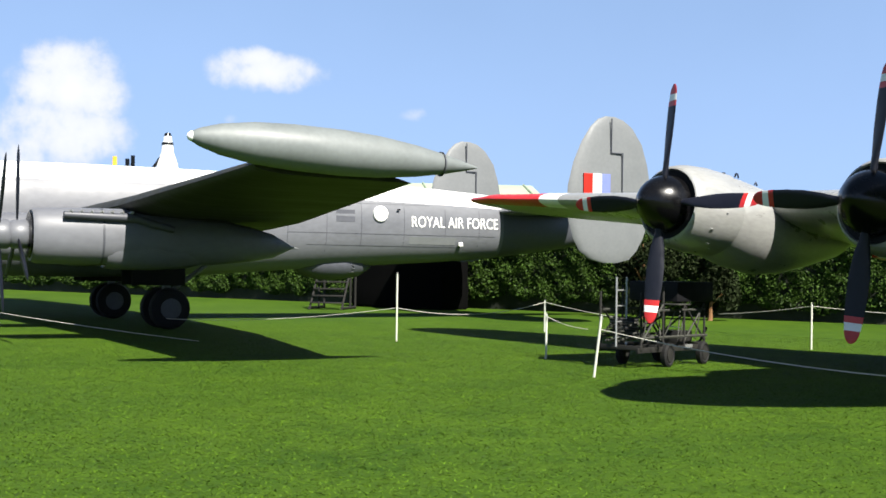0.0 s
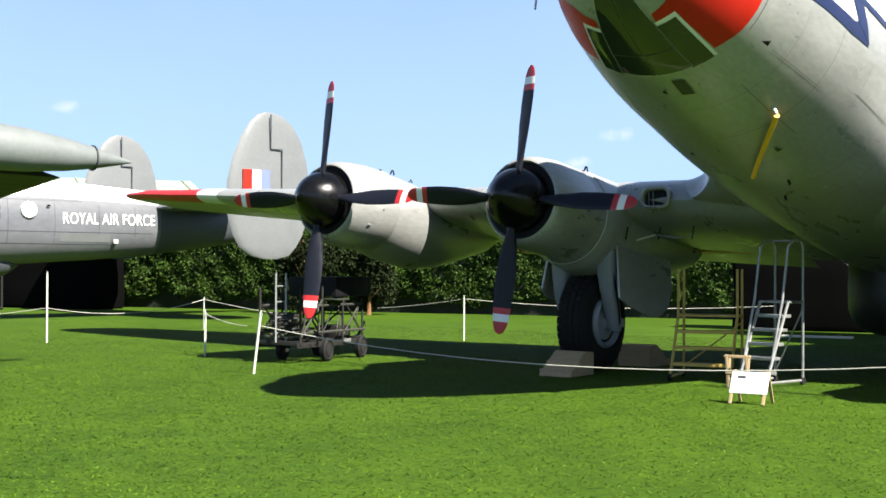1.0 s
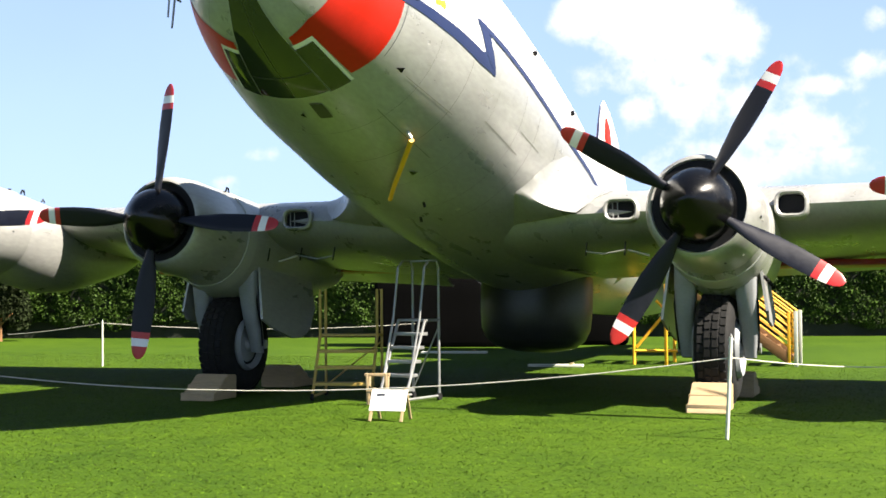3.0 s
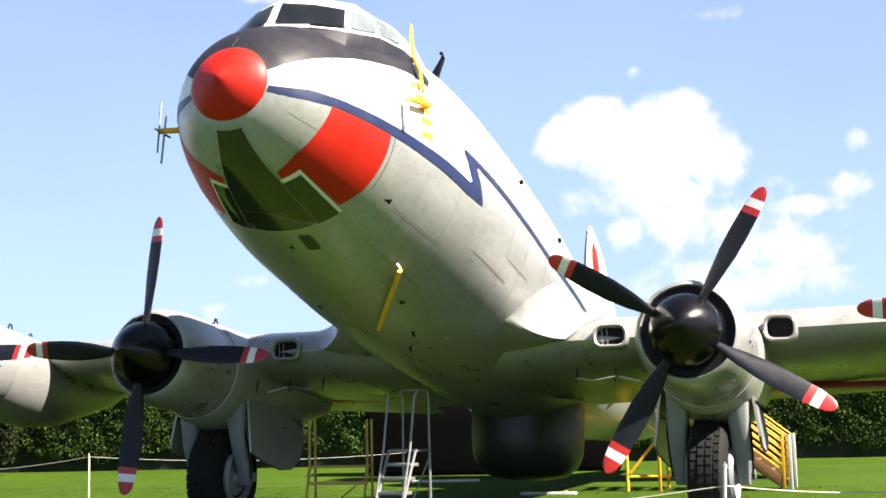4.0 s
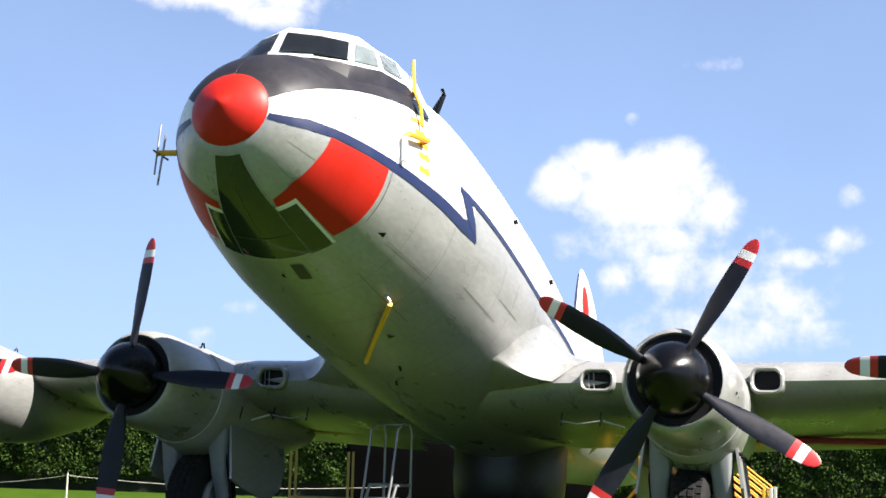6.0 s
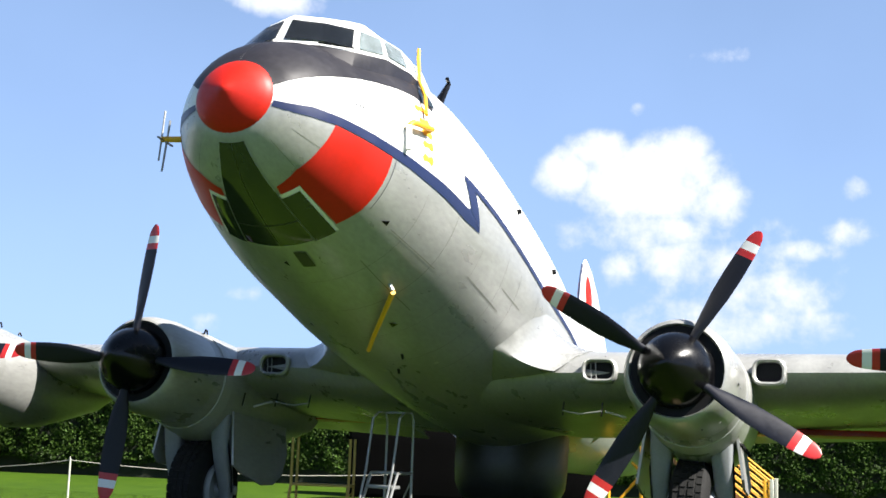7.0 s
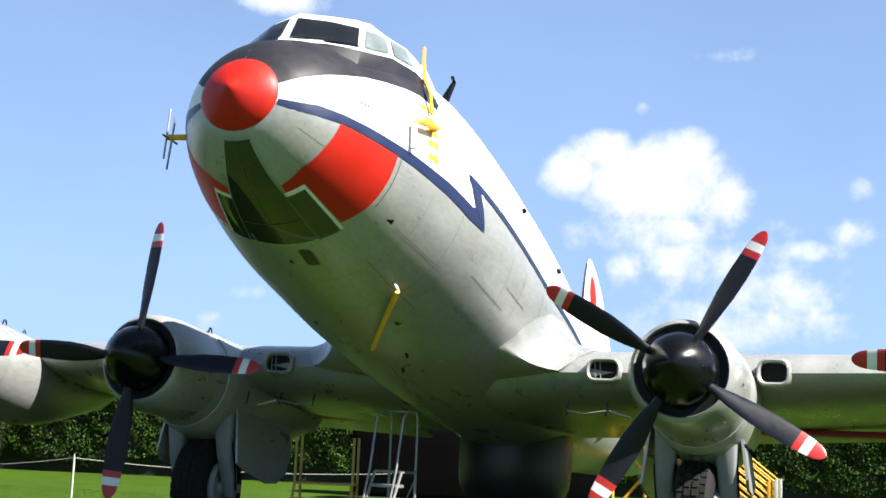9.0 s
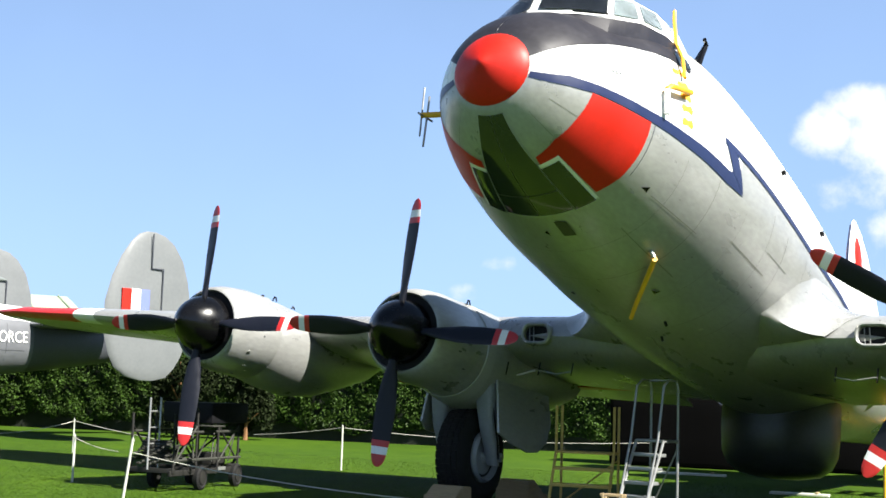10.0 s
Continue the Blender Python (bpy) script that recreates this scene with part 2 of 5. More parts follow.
def tube(points, r, bm=None, n=8, caps=True):
    """A round bar along points."""
    bm = bm or bmesh.new()
    pts = [Vector(p) for p in points]
    rings = []
    for k, p in enumerate(pts):
        a, b = pts[max(k - 1, 0)], pts[min(k + 1, len(pts) - 1)]
        q = (b - a).to_track_quat("Z", "Y")
        rk = r[k] if isinstance(r, (list, tuple)) else r
        rings.append([p + q @ Vector((rk * math.cos(2 * math.pi * i / n), rk * math.sin(2 * math.pi * i / n), 0)) for i in range(n)])
    return loft(rings, bm, (caps, caps))


def box(size, at=(0, 0, 0), bm=None, m=None, bevel=0.0):
    """A block with eased edges."""
    b2 = bmesh.new()
    bmesh.ops.create_cube(b2, size=1, matrix=Matrix.LocRotScale(at, None, size) if m is None else m @ Matrix.LocRotScale(at, None, size))
    if bevel:
        bmesh.ops.bevel(b2, geom=b2.edges[:], offset=bevel, segments=2, affect="EDGES", profile=0.6)
    if bm is None:
        return b2
    tmp = bpy.data.meshes.new("tmp")
    b2.to_mesh(tmp)
    b2.free()
    bm.from_mesh(tmp)
    bpy.data.meshes.remove(tmp)
    return bm


def lathe(profile, n=40, bm=None, axis="y", at=(0, 0, 0)):
    """Turns (along, radius) pairs round an axis."""
    rings = []
    for d, r in profile:
        ring = []
        for k in range(n):
            a = 2 * math.pi * k / n
            u, v = max(r, 1e-4) * math.cos(a), max(r, 1e-4) * math.sin(a)
            p = (u, d, v) if axis == "y" else ((d, u, v) if axis == "x" else (u, v, d))
            ring.append(tuple(p[i] + at[i] for i in range(3)))
        rings.append(ring)
    return loft(rings, bm)


def aerofoil(chord, thick, n=14, bow=0.02):
    """Points (back from the leading edge, up) round a wing section."""
    up, dn = [], []
    for k in range(n + 1):
        x = 0.5 * (1 - math.cos(math.pi * k / n))
        t = 5 * thick * (0.2969 * math.sqrt(x) - 0.126 * x - 0.3516 * x * x + 0.2843 * x ** 3 - 0.1036 * x ** 4)
        camber = bow * 4 * x * (1 - x)
        up.append((x * chord, (camber + t) * chord))
        dn.append((x * chord, (camber - t * (0.85 if bow else 1)) * chord))
    return up[::-1] + dn[1:-1]


def wing_mesh(stations, mat=None, n=14):
    """stations: x, leading edge y, z, chord, thickness ratio, twist in degrees."""
    rings = []
    for x, y, z, c, t, tw in stations:
        ct, st = math.cos(radians(tw)), math.sin(radians(tw))
        rings.append([(x, y + u * ct + v * st, z - u * st + v * ct) for u, v in aerofoil(c, t, n)])
    return loft(rings, mat=mat)


# ---- ground ----
def grass_material():
    m = bpy.data.materials.new("mown_grass")
    m.use_nodes = True
    nt = m.node_tree
    b = nt.nodes["Principled BSDF"]
    tc = nt.nodes.new("ShaderNodeTexCoord")
    cols = []
    for scale, detail in ((0.22, 5), (1.6, 6), (14, 8)):
        n = nt.nodes.new("ShaderNodeTexNoise")
        n.inputs["Scale"].default_value, n.inputs["Detail"].default_value, n.inputs["Roughness"].default_value = scale, detail, 0.65
        nt.links.new(tc.outputs["Object"], n.inputs["Vector"])
        cols.append(n)
    ramp = nt.nodes.new("ShaderNodeValToRGB")
    ramp.color_ramp.elements[0].position, ramp.color_ramp.elements[0].color = 0.38, (0.016, 0.043, 0.002, 1)
    ramp.color_ramp.elements[1].position, ramp.color_ramp.elements[1].color = 0.64, (0.047, 0.089, 0.0040, 1)
    mix = nt.nodes.new("ShaderNodeMath")
    mix.operation = "MULTIPLY_ADD"
    mix.inputs[1].default_value = 0.36
    nt.links.new(cols[0].outputs["Fac"], mix.inputs[0])
    half = nt.nodes.new("ShaderNodeMath")
    half.operation = "MULTIPLY_ADD"
    half.inputs[1].default_value = 0.34
    nt.links.new(cols[1].outputs["Fac"], half.inputs[0])
    h2 = nt.nodes.new("ShaderNodeMath")
    h2.operation = "MULTIPLY"
    h2.inputs[1].default_value = 0.34
    nt.links.new(cols[2].outputs["Fac"], h2.inputs[0])
    nt.links.new(h2.outputs[0], half.inputs[2])
    nt.links.new(half.outputs[0], mix.inputs[2])
    nt.links.new(mix.outputs[0], ramp.inputs[0])
    nt.links.new(ramp.outputs[0], b.inputs["Base Color"])
    b.inputs["Roughness"].default_value = 0.85
    b.inputs["Specular IOR Level"].default_value = 0.1
    bp = nt.nodes.new("ShaderNodeBump")
    bp.inputs["Strength"].default_value, bp.inputs["Distance"].default_value = 0.5, 0.04
    nt.links.new(cols[2].outputs["Fac"], bp.inputs["Height"])
    nt.links.new(bp.outputs[0], b.inputs["Normal"])
    return m


GRASS = grass_material()


def build_ground():
    bm = bmesh.new()
    xs = [-3000, -600, -150] + [-60 + 1.5 * k for k in range(67)] + [60, 150, 600, 3000]
    ys = [-3000, -600, -100] + [-24 + 1.5 * k for k in range(44)] + [60, 150, 600, 3000]
    grid = [[bm.verts.new((x, y, 0)) for x in xs] for y in ys]
    for j in range(len(ys) - 1):
        for i in range(len(xs) - 1):
            bm.faces.new((grid[j][i], grid[j][i + 1], grid[j + 1][i + 1], grid[j + 1][i]))
    return tagged(part("ground", bm, GRASS), "mown green lawn with worn paler patches", "lawn", kind="structure")


build_ground()

# ---- the silver transport aircraft ----
BODY = pose(0, 0, 2.613, -7.26, 0, 0)
transport = thing("transport_aircraft", BODY, "white and silver four-engined propeller transport aircraft parked on the lawn", "aircraft")
# y, centre height, half width, upper and lower half height
FUSE = [(-4.59, 1.88, .43, .385, .385), (-4.47, 1.87, .60, .56, .53), (-4.2, 1.85, .83, .80, .74), (-3.75, 1.83, 1.06, 1.03, .94), (-3.2, 1.81, 1.25, 1.24, 1.12),
        (-2.6, 1.80, 1.40, 1.46, 1.29), (-2.0, 1.80, 1.51, 1.61, 1.44), (-1.2, 1.765, 1.60, 1.71, 1.54), (0, 1.64, 1.66, 1.74, 1.62), (2, 1.42, 1.66, 1.72, 1.64),
        (3.5, 1.26, 1.61, 1.65, 1.6), (5, 1.09, 1.5, 1.54, 1.5), (8, .86, 1.3, 1.3, 1.3), (11, .78, 1.0, 1.0, 1.0), (14, .75, .7, .7, .7), (17, .8, .4, .42, .4), (18.6, .85, .08, .1, .1)]


def fuse_at(y):
    """Centre height and half sizes of the fuselage at y, smooth between the stations."""
    ys = [s[0] for s in FUSE]
    y = min(max(y, ys[0]), ys[-1])
    k = max(i for i in range(len(ys) - 1) if ys[i] <= y)
    t = (y - ys[k]) / (ys[k + 1] - ys[k])
    p0, p1, p2, p3 = FUSE[max(k - 1, 0)], FUSE[k], FUSE[k + 1], FUSE[min(k + 2, len(FUSE) - 1)]
    out = []
    for i in range(1, 5):
        d = p2[0] - p1[0]
        m1 = (p2[i] - p0[i]) / (p2[0] - p0[0]) * d if k else (p2[i] - p1[i])
        m2 = (p3[i] - p1[i]) / (p3[0] - p1[0]) * d if k + 2 < len(FUSE) else (p2[i] - p1[i])
        out.append((2 * t ** 3 - 3 * t * t + 1) * p1[i] + (t ** 3 - 2 * t * t + t) * m1 + (3 * t * t - 2 * t ** 3) * p2[i] + (t ** 3 - t * t) * m2)
    return out


def skin(y, a, lift=0.0):
    """A point of the fuselage skin: a is the angle from the top, to port, in degrees."""
    zc, rx, rt, rb = fuse_at(y)
    s, c = math.sin(radians(a)), math.cos(radians(a))
    return (s * (rx + lift), y, zc + c * ((rt if c > 0 else rb) + lift))


STRIPE = [(-4.58, 102), (-4.31, 95.5), (-4.01, 94), (-3.49, 94), (-2.93, 95), (-2.25, 97.3), (-1.55, 100), (-1.11, 101.6)]
STRIPE_AFT = [(-1.71, 85.3), (-1.35, 86.6), (-0.32, 88.6), (0.54, 90.1), (1.69, 92.3), (2.85, 92.8), (4.3, 92.5), (8.0, 90), (12.0, 85)]


def stripe_angle(y):
    line = STRIPE if y < -1.3 else STRIPE_AFT
    return float(np.interp(y, [p[0] for p in line], [p[1] for p in line]))


def build_fuselage():
    n = 120
    ys = [-4.59 + 0.06 * k for k in range(10)] + [-4.0 + 0.125 * k for k in range(33)] + [0.25 + 0.5 * k for k in range(37)]

    def paint(f):
        c = f.calc_center_median()
        zc, rx, rt, rb = fuse_at(c.y)
        a = abs(math.degrees(math.atan2(c.x / rx, (c.z - zc) / (rt if c.z > zc else rb))))
        return 0 if a < stripe_angle(c.y) else 1

    rings = [[skin(y, 360 * k / n) for k in range(n)] for y in ys]
    return part("fuselage", loft(rings, mat=paint), [WHITE, SILVER], transport, "white over silver-grey fuselage")


fuselage = build_fuselage()
part("nose_cap", lathe([(-4.845, 0), (-4.84, .035), (-4.82, .07), (-4.79, .14), (-4.755, .22), (-4.71, .30), (-4.655, .38), (-4.605, .43), (-4.57, .447), (-4.55, .44)]), RED, transport, "red domed nose cap", m=pose(0, 0, 1.885) @ Matrix.Diagonal((1, 1, .9, 1)))


def mirror(p, side):
    return (p[0] * side, p[1], p[2])


# wings
WING = [(.3, 1.7, .2, 5.5, .19, 2), (1.2, 1.75, .22, 5.4, .19, 2), (2.5, 1.85, .26, 5.2, .185, 2), (3.8, 1.95, .30, 5.0, .18, 2), (7.77, 2.3, .45, 4.3, .17, 2), (12.5, 2.95, .80, 3.3, .15, 1.5), (13.2, 3.05, .85, 3.1, .145, 1.4), (13.9, 3.15, .90, 2.9, .14, 1.3), (15.0, 3.35, .97, 2.65, .135, 1.1), (16.0, 3.5, 1.04, 2.4, .13, 1), (17.0, 3.85, 1.1, 1.7, .11, 1), (17.3, 4.3, 1.12, .8, .09, 1)]
for side in (-1, 1):
    st = [(s[0] * side, *s[1:]) for s in WING]
    def edge_paint(f):
        c = f.calc_center_median()
        near = c.y < float(np.interp(abs(c.x), [w[0] for w in WING], [w[1] for w in WING])) + .28
        return 0 if abs(c.x) < 13.2 or not near else 2 if abs(c.x) < 13.9 else 1

    part("wing", wing_mesh(st, mat=edge_paint), [SILVER, DARK_RED, WHITE], transport, "silver wing with red tip edge")


def build_nacelle(x, z, dy, inner):
    """Engine cowling and nacelle behind one propeller."""
    cowl = part("cowling", lathe([(.5, .555), (.24, .56), (.17, .568), (.13, .585), (.14, .61), (.20, .645), (.34, .685), (.6, .705), (1.2, .715), (1.25, .70), (1.2, .66)], n=48, at=(x, dy, z)), SILVER, transport, "rounded silver engine cowling")
    part("cowl_lining", lathe([(.165, .566), (.3, .552), (.7, .54), (.9, .3), (.9, .01)], n=48, at=(x, dy, z)), MATT_BLACK, cowl)
    part("engine_front", lathe([(.24, .0), (.26, .35), (.34, .48), (.5, .51), (.9, .46)], n=36, at=(x, dy, z)), ENGINE, cowl)
    if inner:
        stn = [(1.2, 0, .705, .705, .705), (1.6, 0, .72, .72, .80), (2.2, .02, .73, .71, .95), (2.9, .05, .72, .66, 1.02), (3.8, .1, .66, .56, .95), (4.8, .12, .5, .42, .7), (5.8, .15, .3, .3, .4), (6.4, .18, .06, .1, .1)]
    else:
        stn = [(1.2, 0, .705, .705, .705), (1.7, 0, .71, .69, .80), (2.4, .03, .68, .6, .88), (3.1, .08, .6, .5, .84), (3.9, .12, .48, .42, .64), (4.8, .16, .3, .3, .38), (5.4, .2, .05, .08, .08)]
    part("nacelle", loft([ring_y(y + dy, x, z + dz, rx, rt, rb, 40) for y, dz, rx, rt, rb in stn]), SILVER, transport)


def blade_mesh():
    """A blade along +z with a twisted section and banded tip."""
    rings, n = [], 12
    st = [(.30, .10, .10, 70), (.5, .13, .10, 62), (.75, .23, .075, 52), (1.05, .29, .055, 44), (1.35, .29, .04, 38), (1.60, .265, .03, 34), (1.69, .25, .026, 33), (1.80, .225, .022, 32), (1.88, .19, .018, 31), (1.94, .13, .014, 31), (1.975, .05, .01, 31)]
    for z, c, t, tw in st:
        a = -radians(tw * .62)
        ring = []
        for k in range(n):
            q = 2 * math.pi * k / n
            u, v = c / 2 * math.cos(q), t / 2 * math.sin(q)
            ring.append((u * math.cos(a) - v * math.sin(a), u * math.sin(a) + v * math.cos(a), z))
        rings.append(ring)

    def band(f):
        z = f.calc_center_median().z
        return 0 if z < 1.6 else 1 if z < 1.69 else 2 if z < 1.80 else 1

    return loft(rings, mat=band)


def build_propeller(x, dy, z, turn):
    hub = part("propeller", lathe([(-.50, 0), (-.49, .06), (-.45, .14), (-.37, .24), (-.26, .34), (-.12, .42), (.05, .465), (.18, .47), (.2, .44)], n=40), BLACK, transport, "black four-bladed propeller with spinner", m=pose(x, dy, z))
    for k in range(4):
        part("blade", blade_mesh(), [BLADE, DARK_RED, WHITE], hub, "" if k else "dark blade with red and white tip bands", m=Matrix.Rotation(radians(90 - turn + 90 * k), 4, "Y"))


for x, dy, z, inner, turn in ((-7.767, .218, .142, False, 89.5), (-3.811, 0, 0, True, 86.7), (3.811, 0, 0, True, 59.8), (7.767, .218, .142, False, 88.5)):
    build_nacelle(x, z, dy, inner)
    build_propeller(x, dy, z, turn)


# tail
def fin_mesh(stations):
    rings = []
    for z, y, c, t in stations:
        rings.append([(v, y + u, z) for u, v in aerofoil(c, t, 10, 0)])
    return loft(rings)


part("fin", fin_mesh([(.8, 10.2, 5.0, .08), (2.2, 10.45, 3.8, .08), (3.2, 10.55, 2.6, .09), (3.9, 10.65, 1.7, .1), (4.25, 10.8, .9, .12), (4.38, 10.95, .3, .15)]), WHITE, transport, "white tail fin")
for side in (-1, 1):
    part("tailplane", wing_mesh([(.2 * side, 12.6, 1.2, 3.4, .12, 0), (4.0 * side, 13.2, 1.3, 2.4, .11, 0), (5.6 * side, 13.9, 1.35, 1.2, .1, 0)]), SILVER, transport)
part("belly_radome", loft([[(.97 * s * math.sin(2 * math.pi * k / 40), 6.3 + 1.15 * s * math.cos(2 * math.pi * k / 40), z) for k in range(40)] for z, s in ((.4, 1), (-.6, 1), (-.95, .97), (-1.15, .88), (-1.28, .7), (-1.34, .4), (-1.36, .05))]), RADOME, transport, "dark grey rounded radome under the belly")


def build_gear(x):
    """Twin-legged main gear; the tyre stands on the lawn."""
    def fork_leg(sx):
        rings = []
        for yy, zz, off, hx, hy in ((2.0, -.45, .38, .17, .16), (2.02, -.75, .40, .15, .15), (2.12, -1.15, .415, .125, .13), (2.26, -1.45, .42, .105, .11), (2.36, -1.70, .42, .08, .09)):
            rings.append([(x + sx * off + hx * math.copysign(abs(math.cos(q)) ** .5, math.cos(q)), yy + hy * math.copysign(abs(math.sin(q)) ** .5, math.sin(q)), zz) for q in (2 * math.pi * k / 16 for k in range(16))])
        return loft(rings)

    gear = part("landing_gear", fork_leg(-1), GEAR_GREY, transport, "grey forked main landing gear")
    part("leg", fork_leg(1), GEAR_GREY, gear)
    part("fork_crown", box((.98, .3, .30), (x, 2.03, -.60), bevel=.09), GEAR_GREY, gear)
    for sx in (-1, 1):
        part("brake_pipe", tube([(x + sx * .50, 1.95, -.6), (x + sx * .555, 2.02, -1.0), (x + sx * .55, 2.2, -1.35), (x + sx * .53, 2.3, -1.6)], .014, n=6), MATT_BLACK, gear)
    part("axle", tube([(x - .56, 2.36, -1.57), (x + .56, 2.36, -1.57)], .07), STEEL, gear)
    prof = [(-.27, .40), (-.31, .52), (-.29, .64), (-.22, .73), (-.12, .765), (0, .775), (.12, .765), (.22, .73), (.29, .64), (.31, .52), (.27, .40)]
    tyre = part("tyre", lathe(prof, n=44, axis="x"), RUBBER, gear, m=pose(x, 2.36, -1.57) @ Matrix.Diagonal((.86, 1, 1, 1)))
    tread = bmesh.new()
    for k in range(40):
        for d in (-.17, -.06, .06, .17):
            q = Matrix.Rotation(2 * math.pi * (k + (.5 if abs(d) > .1 else 0)) / 40, 4, "X")
            box((.085, .095, .03), (d, 0, .755 if abs(d) > .1 else .772), tread, q)
    part("tread", tread, RUBBER, gear, m=pose(x, 2.36, -1.57) @ Matrix.Diagonal((.86, 1, 1, 1)), smooth=False)
    part("wheel_hub", lathe([(-.24, .03), (-.26, .10), (-.2, .14), (-.17, .32), (-.24, .38), (-.2, .42), (.2, .42), (.24, .38), (.17, .32), (.2, .14), (.26, .10), (.24, .03)], axis="x"), GEAR_GREY, gear, m=pose(x, 2.36, -1.57) @ Matrix.Diagonal((1.32, .97, .97, 1)))
    for sx in (-1, 1):
        inboard = sx * x < 0
        outline = [(1.95, -.42), (1.95, -1.22), (2.3, -1.32), (3.0, -1.42), (3.35, -1.38), (3.6, -1.2), (3.75, -.85), (3.75, -.42)] if inboard else [(1.95, -.42), (1.95, -1.1), (2.1, -1.22), (2.6, -1.25), (2.85, -1.1), (2.9, -.42)]
        door = bmesh.new()
        door.faces.new([door.verts.new((x + sx * (.60 + .10 * math.sin((-.42 - zz) * 2.2)), yy, zz)) for yy, zz in outline])
        bmesh.ops.triangulate(door, faces=door.faces[:])
        bmesh.ops.solidify(door, geom=door.faces[:], thickness=.035)
        part("gear_door", door, SILVER, gear)
        for k in range(0 if inboard else 5):
            part("hinge", tube([(x + .6 * sx, 2.0 + .25 * k, -.64), (x + .68 * sx, 2.0 + .25 * k, -.66)], .03, n=6), MATT_BLACK, gear)
    part("strut", tube([(x, 3.3, -.6), (x, 2.5, -1.2)], .06), STEEL, gear)


for x in (-3.75, 3.75):
    build_gear(x)


def patch(name, poly, mat, parent, lift=0.006, label="", side=1, cuts=4):
    """A thin panel that lies on the fuselage skin: poly holds (y, angle from the top)."""
    bm = bmesh.new()
    vs = [bm.verts.new((y * 30, a, 0)) for y, a in poly]
    bm.faces.new(vs)
    bmesh.ops.triangulate(bm, faces=bm.faces[:])
    for _ in range(cuts):
        long_edges = [e for e in bm.edges if e.calc_length() > 3.0]
        if not long_edges:
            break
        bmesh.ops.subdivide_edges(bm, edges=long_edges, cuts=1)
        bmesh.ops.triangulate(bm, faces=bm.faces[:])
    for v in bm.verts:
        v.co = mirror(skin(v.co.x / 30, v.co.y, lift), side)
    return part(name, bm, mat, parent, label)


def ribbon(line, half):
    """Outline of a band of the given half widths in degrees round a line of (y, angle)."""
    left, right = [], []
    for k, (y, a) in enumerate(line):
        h = half[k] if isinstance(half, (list, tuple)) else half
        left.append((y, a - h))
        right.append((y, a + h))
    return left + right[::-1]


